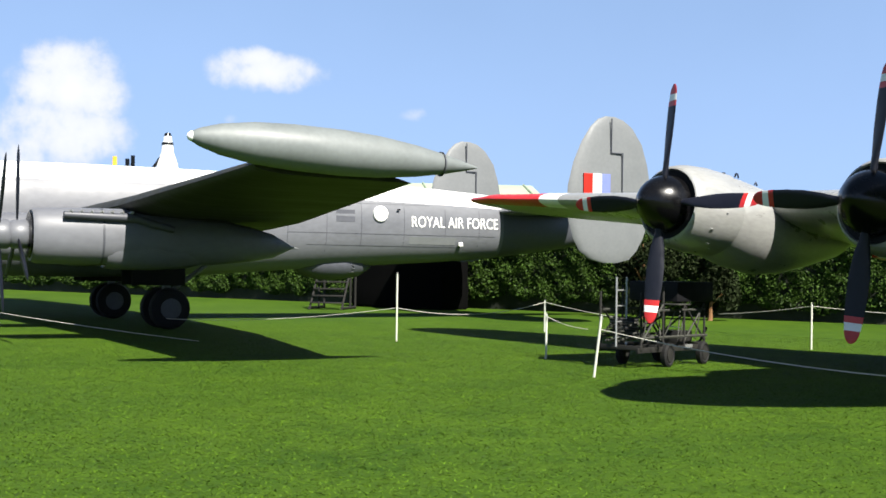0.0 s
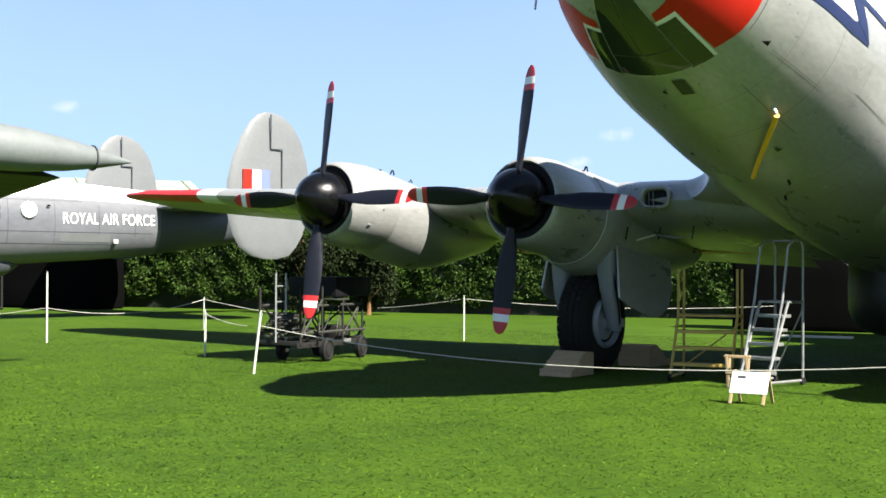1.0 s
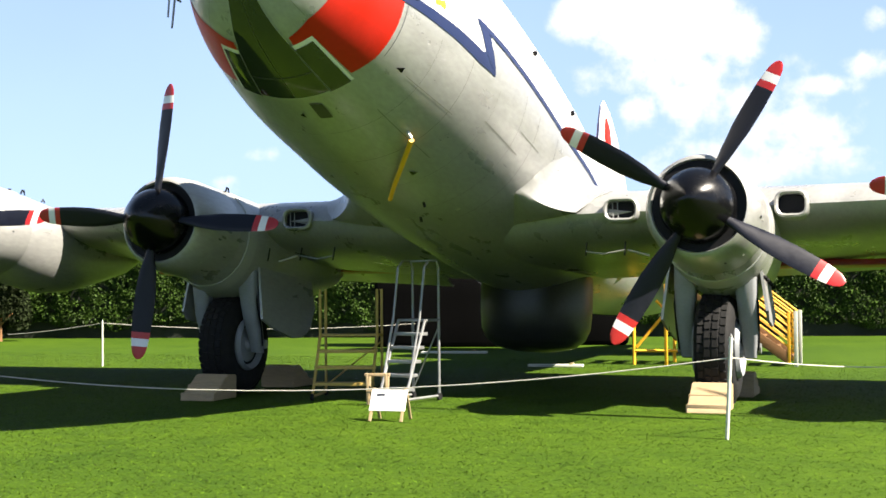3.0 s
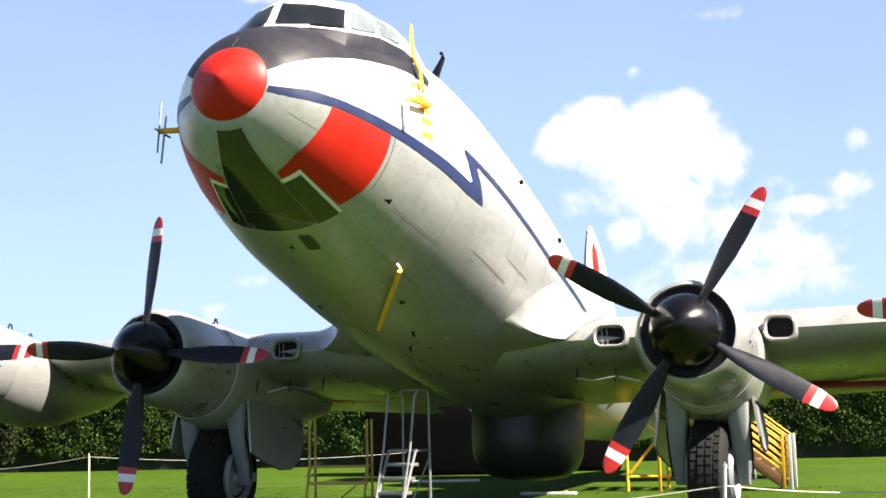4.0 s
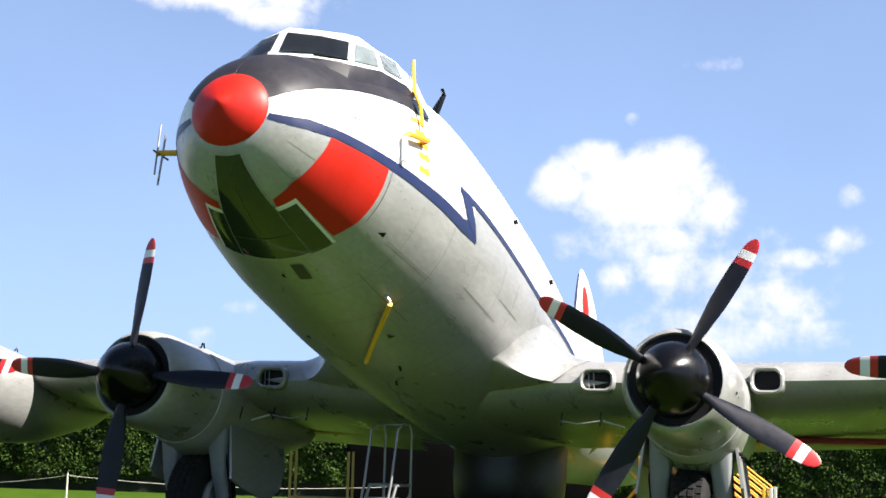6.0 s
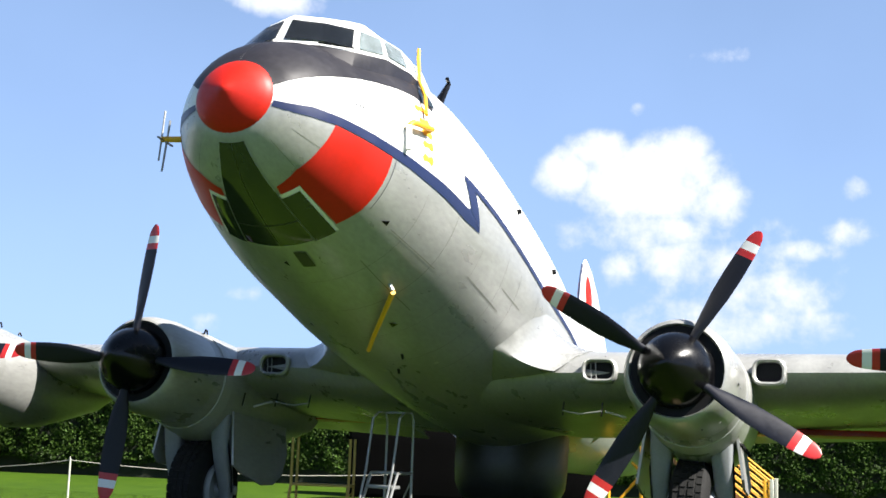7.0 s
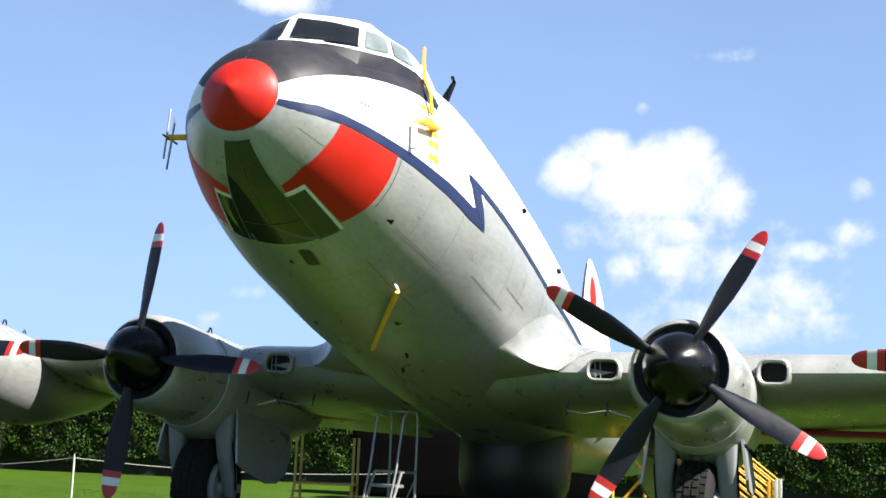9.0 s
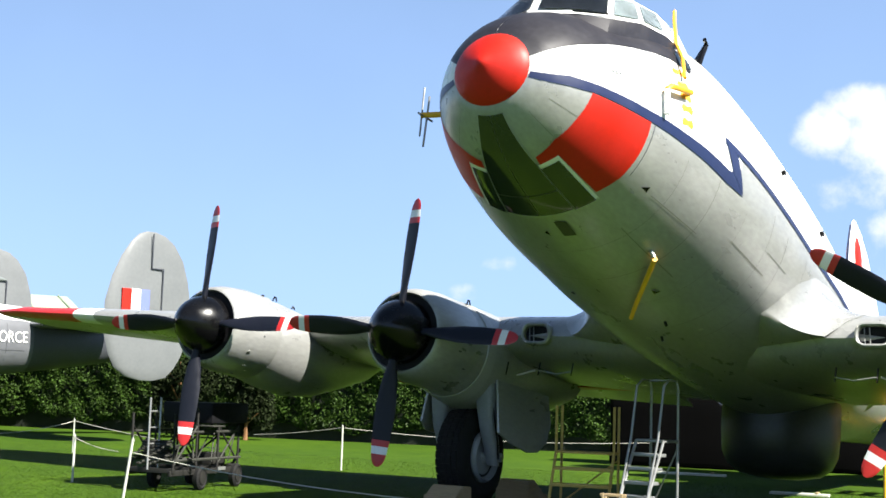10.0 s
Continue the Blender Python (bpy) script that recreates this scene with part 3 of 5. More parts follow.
for side in (-1, 1):
    main = STRIPE[:-1]
    stripe = patch("stripe", [(y, a - 4.4) for y, a in main[:2]] + [(y, a - 3.6) for y, a in main[2:3]] + [(y, a - 2.9) for y, a in main[3:]] + [(-1.47, 96.2), (-1.09, 102.7)] + [(y, a + (4.6 if y < -4.2 else 2.8)) for y, a in main[::-1]], BLUE, fuselage, 0.008, "blue cheat line with a lightning step" if side == 1 else "", side, 5)
    patch("stripe_step", [(-1.47, 96.0), (-1.73, 84.4), (-1.58, 85.0), (-1.36, 88.6), (-1.09, 102.5)], BLUE, fuselage, 0.009, "", side)
    aft = STRIPE_AFT[:8]
    for k in range(len(aft) - 1):
        (y0, a0), (y1, a1) = aft[k], aft[k + 1]
        patch("stripe_run", [(y0, a0 - 1.2), (y1, a1 - 1.2), (y1, a1 + 1.3), (y0, a0 + 1.3)], BLUE, fuselage, 0.010, "", side)
    patch("red_panel", [(-4.05, 97.5), (-4.1, 119.8), (-4.12, 141), (-4.06, 159.5), (-3.95, 160.3), (-3.95, 146.6), (-3.63, 146.4), (-3.29, 146.2), (-3.23, 131.7), (-3.22, 119.6), (-3.22, 97.6), (-3.65, 97.4)], RED, fuselage, 0.005, "bright red warning panel" if side == 1 else "", side)
    patch("side_pane", [(-3.91, 161.4), (-3.91, 148.8), (-3.2, 149.0), (-3.2, 160.4)], GLASS, fuselage, 0.012, "", side)
    patch("pane_frame", [(-3.96, 161.9), (-3.96, 146.8), (-3.2, 147.2), (-3.2, 150)], WHITE, fuselage, 0.006, "", side)
    patch("chin_pane", [(-4.53, 179.8), (-4.53, 164.5), (-4.4, 164.8), (-4.24, 163.4), (-4.02, 162), (-3.64, 161.6), (-3.23, 161), (-3.22, 170), (-3.22, 179.8)], GLASS, fuselage, 0.01, "dark chin window pane" if side == 1 else "", side)
    patch("pane_bar", [(-4.0, 162.2), (-4.0, 161.5), (-3.2, 160.4), (-3.2, 161.2)], PALE_GREY, fuselage, 0.016, "", side)
    patch("pane_bar", [(-4.52, 164.6), (-4.52, 163.6), (-4.24, 162.6), (-4.0, 161.4), (-4.0, 162.1), (-4.24, 163.4)], BAND, fuselage, 0.012, "", side)
    patch("pane_bar", [(-3.575, 179.9), (-3.575, 162), (-3.56, 162), (-3.56, 179.9)], DARK_GREY, fuselage, 0.0135, "", side)
    patch("pane_sill", [(-3.215, 179.9), (-3.215, 148), (-3.185, 148), (-3.185, 179.9)], BAND, fuselage, 0.011, "", side)
    patch("glare_panel", [(-4.585, 74), (-4.5, 69), (-4.36, 65), (-4.15, 61.5), (-3.92, 59), (-3.6, 56), (-3.28, 54.4), (-2.9, 54.2), (-2.59, 55.4), (-2.27, 61), (-2.16, 55), (-2.12, 49), (-2.4, 36), (-2.9, 26), (-3.3, 14), (-3.5, 0.1), (-4.0, 0.1), (-4.585, 0.1)], GLARE, fuselage, 0.006, "black anti-glare panel" if side == 1 else "", side)
    patch("quarter_window", [(-2.46, 58.6), (-2.38, 49.4), (-2.29, 48.6), (-2.35, 58.2)], GLASS, fuselage, 0.014, "", side)
    patch("quarter_window", [(-2.30, 58.2), (-2.24, 48.6), (-2.14, 50.5), (-2.19, 58.6)], GLASS, fuselage, 0.014, "", side)
    # skin joints
    for y0, a0, a1, w in ((-3.15, 98, 128, .005), (-2.45, 104, 178, .003), (-1.7, 103, 178, .005), (-.85, 106, 178, .003), (0, 96, 178, .004), (.6, 98, 160, .005), (1.5, 98, 125, .003), (2.4, 98, 115, .003)):
        patch("skin_joint", [(y0 - w, a0), (y0 + w, a0), (y0 + w, a1), (y0 - w, a1)], DARK_GREY if a1 < 130 else JOINT, fuselage, 0.003, "", side)
    for a0, y0, y1 in ((118, -4.4, -4.1), (140, -4.45, -4.12), (129, -2.7, -1.6), (150, -2.6, -1.2), (121, -.9, .3), (112, .1, .9)):
        patch("skin_joint", [(y0, a0 - .22), (y1, a0 - .22), (y1, a0 + .22), (y0, a0 + .22)], JOINT, fuselage, 0.003, "", side)
    # small vents
    for y0, a0 in ((-2.87, 127.8), (-1.1, 160)):
        patch("vent", [(y0 - .06, a0 + 1.2), (y0 + .05, a0 - 1.6), (y0 + .06, a0 + 1.4)], BLACK, fuselage, 0.02, "", side)
    part("lug", tube([skin(.48, 70.3 * side, 0), skin(.48, 70.3 * side, .05)], .035), MATT_BLACK, fuselage)
    part("lug", tube([skin(2.37, 74.6 * side, 0), skin(2.37, 74.6 * side, .05)], .04), MATT_BLACK, fuselage)
scuff = random.Random(5)
for k in range(34):
    y0, a0 = scuff.uniform(-2.9, 1.2), scuff.uniform(106, 150)
    ln, w = scuff.uniform(.02, .09), scuff.uniform(.1, .3)
    tilt = scuff.uniform(-3, 3)
    patch("scuff", [(y0, a0), (y0 + ln * .4, a0 + tilt * .4 - w), (y0 + ln, a0 + tilt), (y0 + ln * .6, a0 + tilt * .5 + w)], JOINT if k % 3 == 0 else PALE_SCUFF, fuselage, 0.0025)
patch("belly_light", [(-3.09, 175.5), (-3.06, 169.5), (-2.78, 169.5), (-2.8, 175.5)], RADOME, fuselage, 0.012)
patch("belly_vent", [(-2.96, -178.5), (-2.92, -176.5), (-2.86, -178.8)], BLACK, fuselage, 0.03)
for y0, a0 in ((-.2, 168), (.3, 176)):
    part("drain", tube([skin(y0, a0, 0), skin(y0 + .04, a0, .05)], .018), MATT_BLACK, fuselage)


def build_canopy():
    """Raised cockpit roof with framed panes."""
    A = [(0, -3.97, 2.74), (.55, -3.84, 2.58), (.80, -3.60, 2.46), (.90, -3.0, 2.60), (1.05, -2.4, 2.66), (1.10, -1.7, 2.76)]
    B = [(0, -3.81, 2.84), (.44, -3.68, 2.83), (.80, -3.50, 2.80), (.95, -2.98, 2.93), (1.02, -2.4, 3.0), (1.05, -1.7, 2.98)]
    C = [(0, -3.60, 3.24), (.34, -3.41, 3.25), (.64, -3.16, 3.25), (.76, -2.75, 3.31), (.82, -2.3, 3.36), (.84, -1.6, 3.36)]
    D = [(0, -3.50, 3.31), (.26, -3.30, 3.35), (.46, -3.02, 3.42), (.5, -2.7, 3.52), (.5, -2.3, 3.57), (.5, -1.5, 3.50)]
    E = [(0, -3.49, 3.32), (.02, -3.2, 3.42), (.02, -2.95, 3.51), (.02, -2.65, 3.60), (.02, -2.3, 3.64), (.02, -1.3, 3.54)]
    bm = bmesh.new()
    for side in (-1, 1):
        rows = [[bm.verts.new(mirror(p, side)) for p in r] for r in (A, B, C, D, E)]
        for j in range(4):
            for k in range(5):
                f = bm.faces.new((rows[j][k], rows[j][k + 1], rows[j + 1][k + 1], rows[j + 1][k]))
                f.material_index = 1 if j == 0 else 0
        tail = bm.verts.new(mirror((.3, -.3, 3.36), side))
        for j in range(4):
            bm.faces.new((rows[j][5], tail, rows[j + 1][5]))
    bmesh.ops.remove_doubles(bm, verts=bm.verts[:], dist=0.045)
    canopy = part("canopy", bm, [WHITE, GLARE], fuselage, "white framed cockpit canopy")
    for side in (-1, 1):
        for k, run in enumerate(((0, 1, 2), (2, 3), (3, 4))):
            low = [Vector(mirror(B[i], side)) for i in run]
            high = [Vector(mirror(C[i], side)) for i in run]
            pb = bmesh.new()
            e0, e1 = (.06, .95) if k == 0 else (.10, .90)
            grid = []
            for iu in range(7):
                u = (e0 + (e1 - e0) * iu / 6) * (len(run) - 1)
                i0 = min(int(u), len(run) - 2)
                a, b = low[i0].lerp(low[i0 + 1], u - i0), high[i0].lerp(high[i0 + 1], u - i0)
                nrm = (low[i0 + 1] - low[i0]).cross(high[i0] - low[i0]).normalized()
                if nrm.dot(a - Vector((0, -2.2, 2.6))) < 0:
                    nrm = -nrm
                grid.append([pb.verts.new(a.lerp(b, v) + nrm * .016) for v in (.14, .88)])
            for iu in range(6):
                pb.faces.new((grid[iu][0], grid[iu + 1][0], grid[iu + 1][1], grid[iu][1]))
            bmesh.ops.solidify(pb, geom=pb.faces[:], thickness=.012)
            part("windscreen_pane" if k == 0 else "side_window", pb, WINDSCREEN if k == 0 else BACKLIT_GLASS, fuselage)
            if k == 0:
                w0, w1 = low[1].lerp(high[1], .05), low[2].lerp(high[2], .1)
                part("wiper", tube([w0 + Vector((0, -.04, .0)), w1 + Vector((0, -.05, 0))], .011, n=6), BLACK, fuselage)


build_canopy()
# masts, probes and the door ladder on the port side
part("aerial_mast", tube([skin(-2.2, 20, 0), (skin(-2.2, 20)[0], -2.2, skin(-2.2, 20)[2] + .22)], .02), WHITE, fuselage)
part("blade_aerial", tube([skin(-1.35, 40, -.02), skin(-1.25, 36, .24), skin(-1.36, 36, .27)], [.06, .03, .025]), BLACK, fuselage, "black bent whip aerial")
part("boarding_mast", tube([skin(-2.58, 67, .05), skin(-2.5, 57, .09), (1.06, -2.2, 2.98), (.90, -1.9, 3.42), (.88, -1.86, 3.56)], .022), YELLOW, fuselage, "yellow boarding pole")
part("hand_rail", tube([skin(-2.62, 75, .01), skin(-2.62, 75, .09), skin(-3.0, 76, .09), skin(-3.06, 78, .07)], .035), YELLOW, fuselage, "yellow hand rail")
part("hand_rail", tube([skin(-3.06, 78, .07), skin(-3.05, 90, .05)], .035), WHITE, fuselage)
for a0 in (63, 70, 76, 81.5, 88):
    h = 2.6
    patch("yellow_mark", [(-2.70, a0 - .4), (-2.66, a0 - h * .8), (-2.58, a0 - h * .5), (-2.50, a0 - h * .9), (-2.47, a0), (-2.50, a0 + h * .7), (-2.59, a0 + h * .3), (-2.67, a0 + h * .6)], YELLOW, fuselage, 0.006)
for k in range(3):
    patch("stencil", [(-3.82 + .05 * k, 76.3), (-3.79 + .05 * k, 76.3), (-3.79 + .05 * k, 78.3), (-3.82 + .05 * k, 78.3)], PALE_GREY, fuselage, 0.004)
part("pitot_mast", tube([skin(-1.95, 148, 0), skin(-1.93, 148, .08)], .025), SILVER, fuselage)
part("pitot_cover", tube([skin(-1.93, 148.3, .10), skin(-1.45, 161, .08), skin(-1.0, 171, .08), skin(-.66, 177.5, .09)], [.034, .032, .03, .028]), YELLOW, fuselage, "yellow probe cover under the nose")
arm = part("aerial_arm", tube([skin(-3.7, -92, 0), (-1.36, -3.72, 1.80)], .035), YELLOW, transport, "yellow aerial arm with crossed rods")
part("rod", tube([(-1.28, -3.72, 2.02), (-1.30, -3.72, 1.42)], .012, n=6), STEEL, arm)
part("rod", tube([(-1.36, -3.72, 2.14), (-1.36, -3.72, 1.55)], .012, n=6), STEEL, arm)
part("rod", tube([(-1.32, -3.86, 1.78), (-1.32, -3.55, 1.78)], .012, n=6), STEEL, arm)


# wing root fairing, intakes and under-wing fittings
def wing_top(x, y):
    """Height of the wing's upper surface."""
    cols = list(zip(*WING))
    le, z, c, th = (float(np.interp(x, cols[0], cols[k])) for k in (1, 2, 3, 4))
    q = min(max((y - le) / c, 0), 1)
    t = 5 * th * (0.2969 * math.sqrt(q) - 0.126 * q - 0.3516 * q * q + 0.2843 * q ** 3 - 0.1036 * q ** 4)
    return z + (0.08 * q * (1 - q) + t) * c - (y - le) * .035


def build_fairing(side):
    """A fillet from the fuselage on to the wing, drawn out forwards to a sharp edge."""
    rows = []
    for k in range(34):
        y = .98 + 6.0 * (k / 33) ** 1.6
        ex = float(np.interp(y, [.98, 1.09, 1.23, 1.44, 1.67, 1.85, 2.2, 4.5, 6, 7.0], [1.24, 1.30, 1.40, 1.58, 1.80, 2.0, 2.2, 2.2, 1.9, 1.45]))
        ez = float(np.interp(y, [.98, 1.09, 1.23, 1.44, 1.67, 1.85], [.46, .42, .35, .275, .24, .27])) if y < 1.86 else wing_top(ex, y) + .004
        ang = float(np.interp(y, [.98, 1.2, 1.5, 2.0, 3, 5, 7.02], [125, 109, 100, 94, 92, 95, 106]))
        top, low = skin(y, ang, -.015), skin(y, float(np.interp(y, [.98, 1.85], [134, 150])), -.05)
        row = []
        for i in range(14):
            t = i / 13
            way = (Vector(skin(y, ang + 6)) - Vector(skin(y, ang))).normalized() * max(top[2] - ez, .02) * .8
            cx, cz = top[0] + way.x, top[2] + way.z
            u, v, q = (1 - t) ** 2, 2 * t * (1 - t), t * t
            row.append((side * (u * top[0] + v * cx + q * ex), y, u * top[2] + v * cz + q * ez))
        if y > 1.9:
            low = (ex - .25, y, ez - .2)
        for i in range(1, 8):
            t = i / 7
            cx, cz = low[0] * .4 + ex * .6, ez - .10
            u, v, q = (1 - t) ** 2, 2 * t * (1 - t), t * t
            row.append((side * (u * ex + v * cx + q * low[0]), y + .02 * t, u * ez + v * cz + q * min(low[2], ez - .06)))
        rows.append(row)
    return loft(rows, closed=False, caps=(False, False))


def rounded(x0, x1, z0, z1, r, n=5):
    out = []
    for cx, cz, a0 in ((x1 - r, z1 - r, 0), (x0 + r, z1 - r, 90), (x0 + r, z0 + r, 180), (x1 - r, z0 + r, 270)):
        for k in range(n):
            a = radians(a0 + 90 * k / (n - 1))
            out.append((cx + r * math.cos(a), cz + r * math.sin(a)))
    return out


def build_intake(xm, w, h, y, z, bars):
    o = rounded(xm - w / 2 - .05, xm + w / 2 + .05, z - h / 2 - .05, z + h / 2 + .05, .13)
    i = rounded(xm - w / 2, xm + w / 2, z - h / 2, z + h / 2, .09)
    rim = loft([[(x, y + .25, zz) for x, zz in o], [(x, y - .02, zz) for x, zz in o], [(x * .5 + x2 * .5, y - .04, zz * .5 + z2 * .5) for (x, zz), (x2, z2) in zip(o, i)], [(x, y - .02, zz) for x, zz in i], [(x, y + .12, zz) for x, zz in i]], caps=(False, False))
    intake = part("air_intake", rim, SILVER, transport, "oval leading edge air intake")
    # flat black plate: its colour gives the shade inside an opening that is not cut
    bm = bmesh.new()
    bm.faces.new([bm.verts.new((x, y + .06, zz)) for x, zz in i])
    part("intake_dark_plate", bm, MATT_BLACK, intake, smooth=False)
    for k in range(bars):
        bx = xm - w * .28 + .07 * k
        part("vane", tube([(bx, y + .02, z - h / 2), (bx - .02, y + .02, z + h / 2)], .007, n=6), STEEL, intake)


for side in (-1, 1):
    part("wing_fairing", build_fairing(side), SILVER, transport, "smooth silver wing root fairing")
    build_intake(2.485 * side, .39, .24, 1.80, .285, 2)
    build_intake(4.75 * side, .34, .27, 1.93, .325, 0)
    # picket cables under the leading edge
    for k, bx in enumerate((1.95, 2.5, 3.05)):
        part("picket", tube([(bx * side, 2.05, -.12), (bx * side, 2.0, -.32)], .012, n=6), BLACK, transport)
    part("cable", tube([(1.95 * side, 2.0, -.26), (2.2 * side, 1.99, -.3), (2.5 * side, 2.0, -.25)], .012, n=6), STEEL, transport)
    part("cable", tube([(2.55 * side, 2.0, -.25), (2.85 * side, 2.0, -.33)], .016, n=6), ROPE, transport)
    part("flap", wing_mesh([(1.8 * side, 5.6, .06, 1.4, .09, 7), (7.4 * side, 5.6, .30, 1.1, .09, 7)]), SILVER, transport, "lowered flap")
    part("flap_well", box((5.4, .35, .1), (4.6 * side, 5.75, .05), bevel=.02), DARK_RED, transport, "red lining along the flap")
part("fuselage_door_lamp", lathe([(0, .05), (.02, .06), (.03, .03)], axis="y", at=(.55, .9, .15)), POST, transport)
patch("skin_light", [(.32, 157), (.38, 157), (.38, 159), (.32, 159)], POST, fuselage, .01)
patch("skin_light", [(.32, -178), (.38, -178), (.38, -176), (.32, -176)], POST, fuselage, .01)
# fin colours
part("fin_stripe", tube([(0, 10.43, 2.2), (0, 10.53, 3.2), (0, 10.63, 3.9), (0, 10.76, 4.22)], .022), BLUE, transport)
part("fin_patch", fin_mesh([(3.05, 11.0, .5, .45), (3.3, 10.85, .9, .32), (3.6, 10.78, 1.0, .28), (3.85, 10.80, .8, .3), (4.0, 10.9, .4, .42)]), RED, transport, "red rounded patch on the fin")
for x, z, dy in ((-7.767, .142, .218), (-3.811, 0, 0), (3.811, 0, 0), (7.767, .142, .218)):
    part("lifting_eye", tube([(x + .3, dy + 1.4, z + .66), (x + .3, dy + 1.43, z + .73), (x + .3, dy + 1.47, z + .73), (x + .3, dy + 1.5, z + .66)], .014, n=6), BLACK, transport)
    part("lifting_eye", tube([(x + .1, dy + 2.2, z + .68), (x + .1, dy + 2.23, z + .73), (x + .1, dy + 2.28, z + .68)], .014, n=6), BLACK, transport)
    if abs(x) < 5:
        part("cowl_band", loft([ring_y(yy, x, 0, .72 + e, .72 + e, .80 + e + (yy - 1.6) * .25, 48) for yy, e in ((1.44, -.02), (1.45, .010), (1.70, .010), (1.71, -.02))], caps=(False, False)), BAND, transport)
    # air scoop along the top of the cowling
    part("air_scoop", loft([ring_y(dy + yy, x - .05, z + zz, w, h, .2, 24, 2.6) for yy, zz, w, h in ((.42, .58, .16, .10), (.5, .58, .20, .135), (.9, .60, .24, .15), (1.5, .60, .25, .14), (1.75, .58, .22, .10), (2.1, .50, .12, .05))]), SILVER, transport, "low air scoop on the cowling")
fit = random.Random(9)
for x, z, dy in ((-7.767, .142, .218), (-3.811, 0, 0), (3.811, 0, 0), (7.767, .142, .218)):
    for k in range(5):
        a, yy = radians(fit.uniform(95, 200)), fit.uniform(.5, 1.1)
        m = pose(x, dy, z) @ Matrix.Rotation(a, 4, "Y") @ pose(0, yy, .712)
        part("cowl_catch", box((fit.uniform(.015, .03), fit.uniform(.03, .08), .008), bevel=.002), DARK_GREY if k % 2 else BAND, transport, m=m)
for side in (-1, 1):
    part("exhaust_stub", tube([(9.0 * side, 3.2, 1.02), (9.0 * side, 3.2, 1.25)], .03), MATT_BLACK, transport)


# ---- the grey patrol aircraft ----
PATROL = pose(-27.14, -.07, 0, 0, 0, -12.6)
patrol = thing("patrol_aircraft", PATROL, "grey maritime patrol aircraft with tip tanks and twin oval fins", "aircraft")
PF = [(-13.5, 2.5, .3, .3, .3), (-12.5, 2.6, .8, .85, .7), (-10, 2.85, 1.05, 1.35, 1.2), (-6, 2.75, 1.1, 1.5, 1.5), (-1, 2.75, 1.1, 1.55, 1.55), (2, 2.78, 1.1, 1.5, 1.5), (5.4, 2.8, 1.07, 1.42, 1.30),
      (7.8, 2.85, 1.02, 1.26, 1.2), (9.6, 2.87, .95, 1.15, 1.12), (11.5, 2.88, .86, 1.02, .98), (14, 2.95, .62, .7, .72), (16, 3.05, .38, .4, .45), (17.6, 3.1, .1, .1, .1)]


def patrol_paint(f):
    c = f.calc_center_median()
    if c.z > float(np.interp(c.y, [-14, -3.5, 1.6, 6.3, 10.9, 14], [3.75, 3.8, 3.8, 3.6, 3.47, 3.3])):
        return 0
    return 2 if c.y > 11.4 else 1


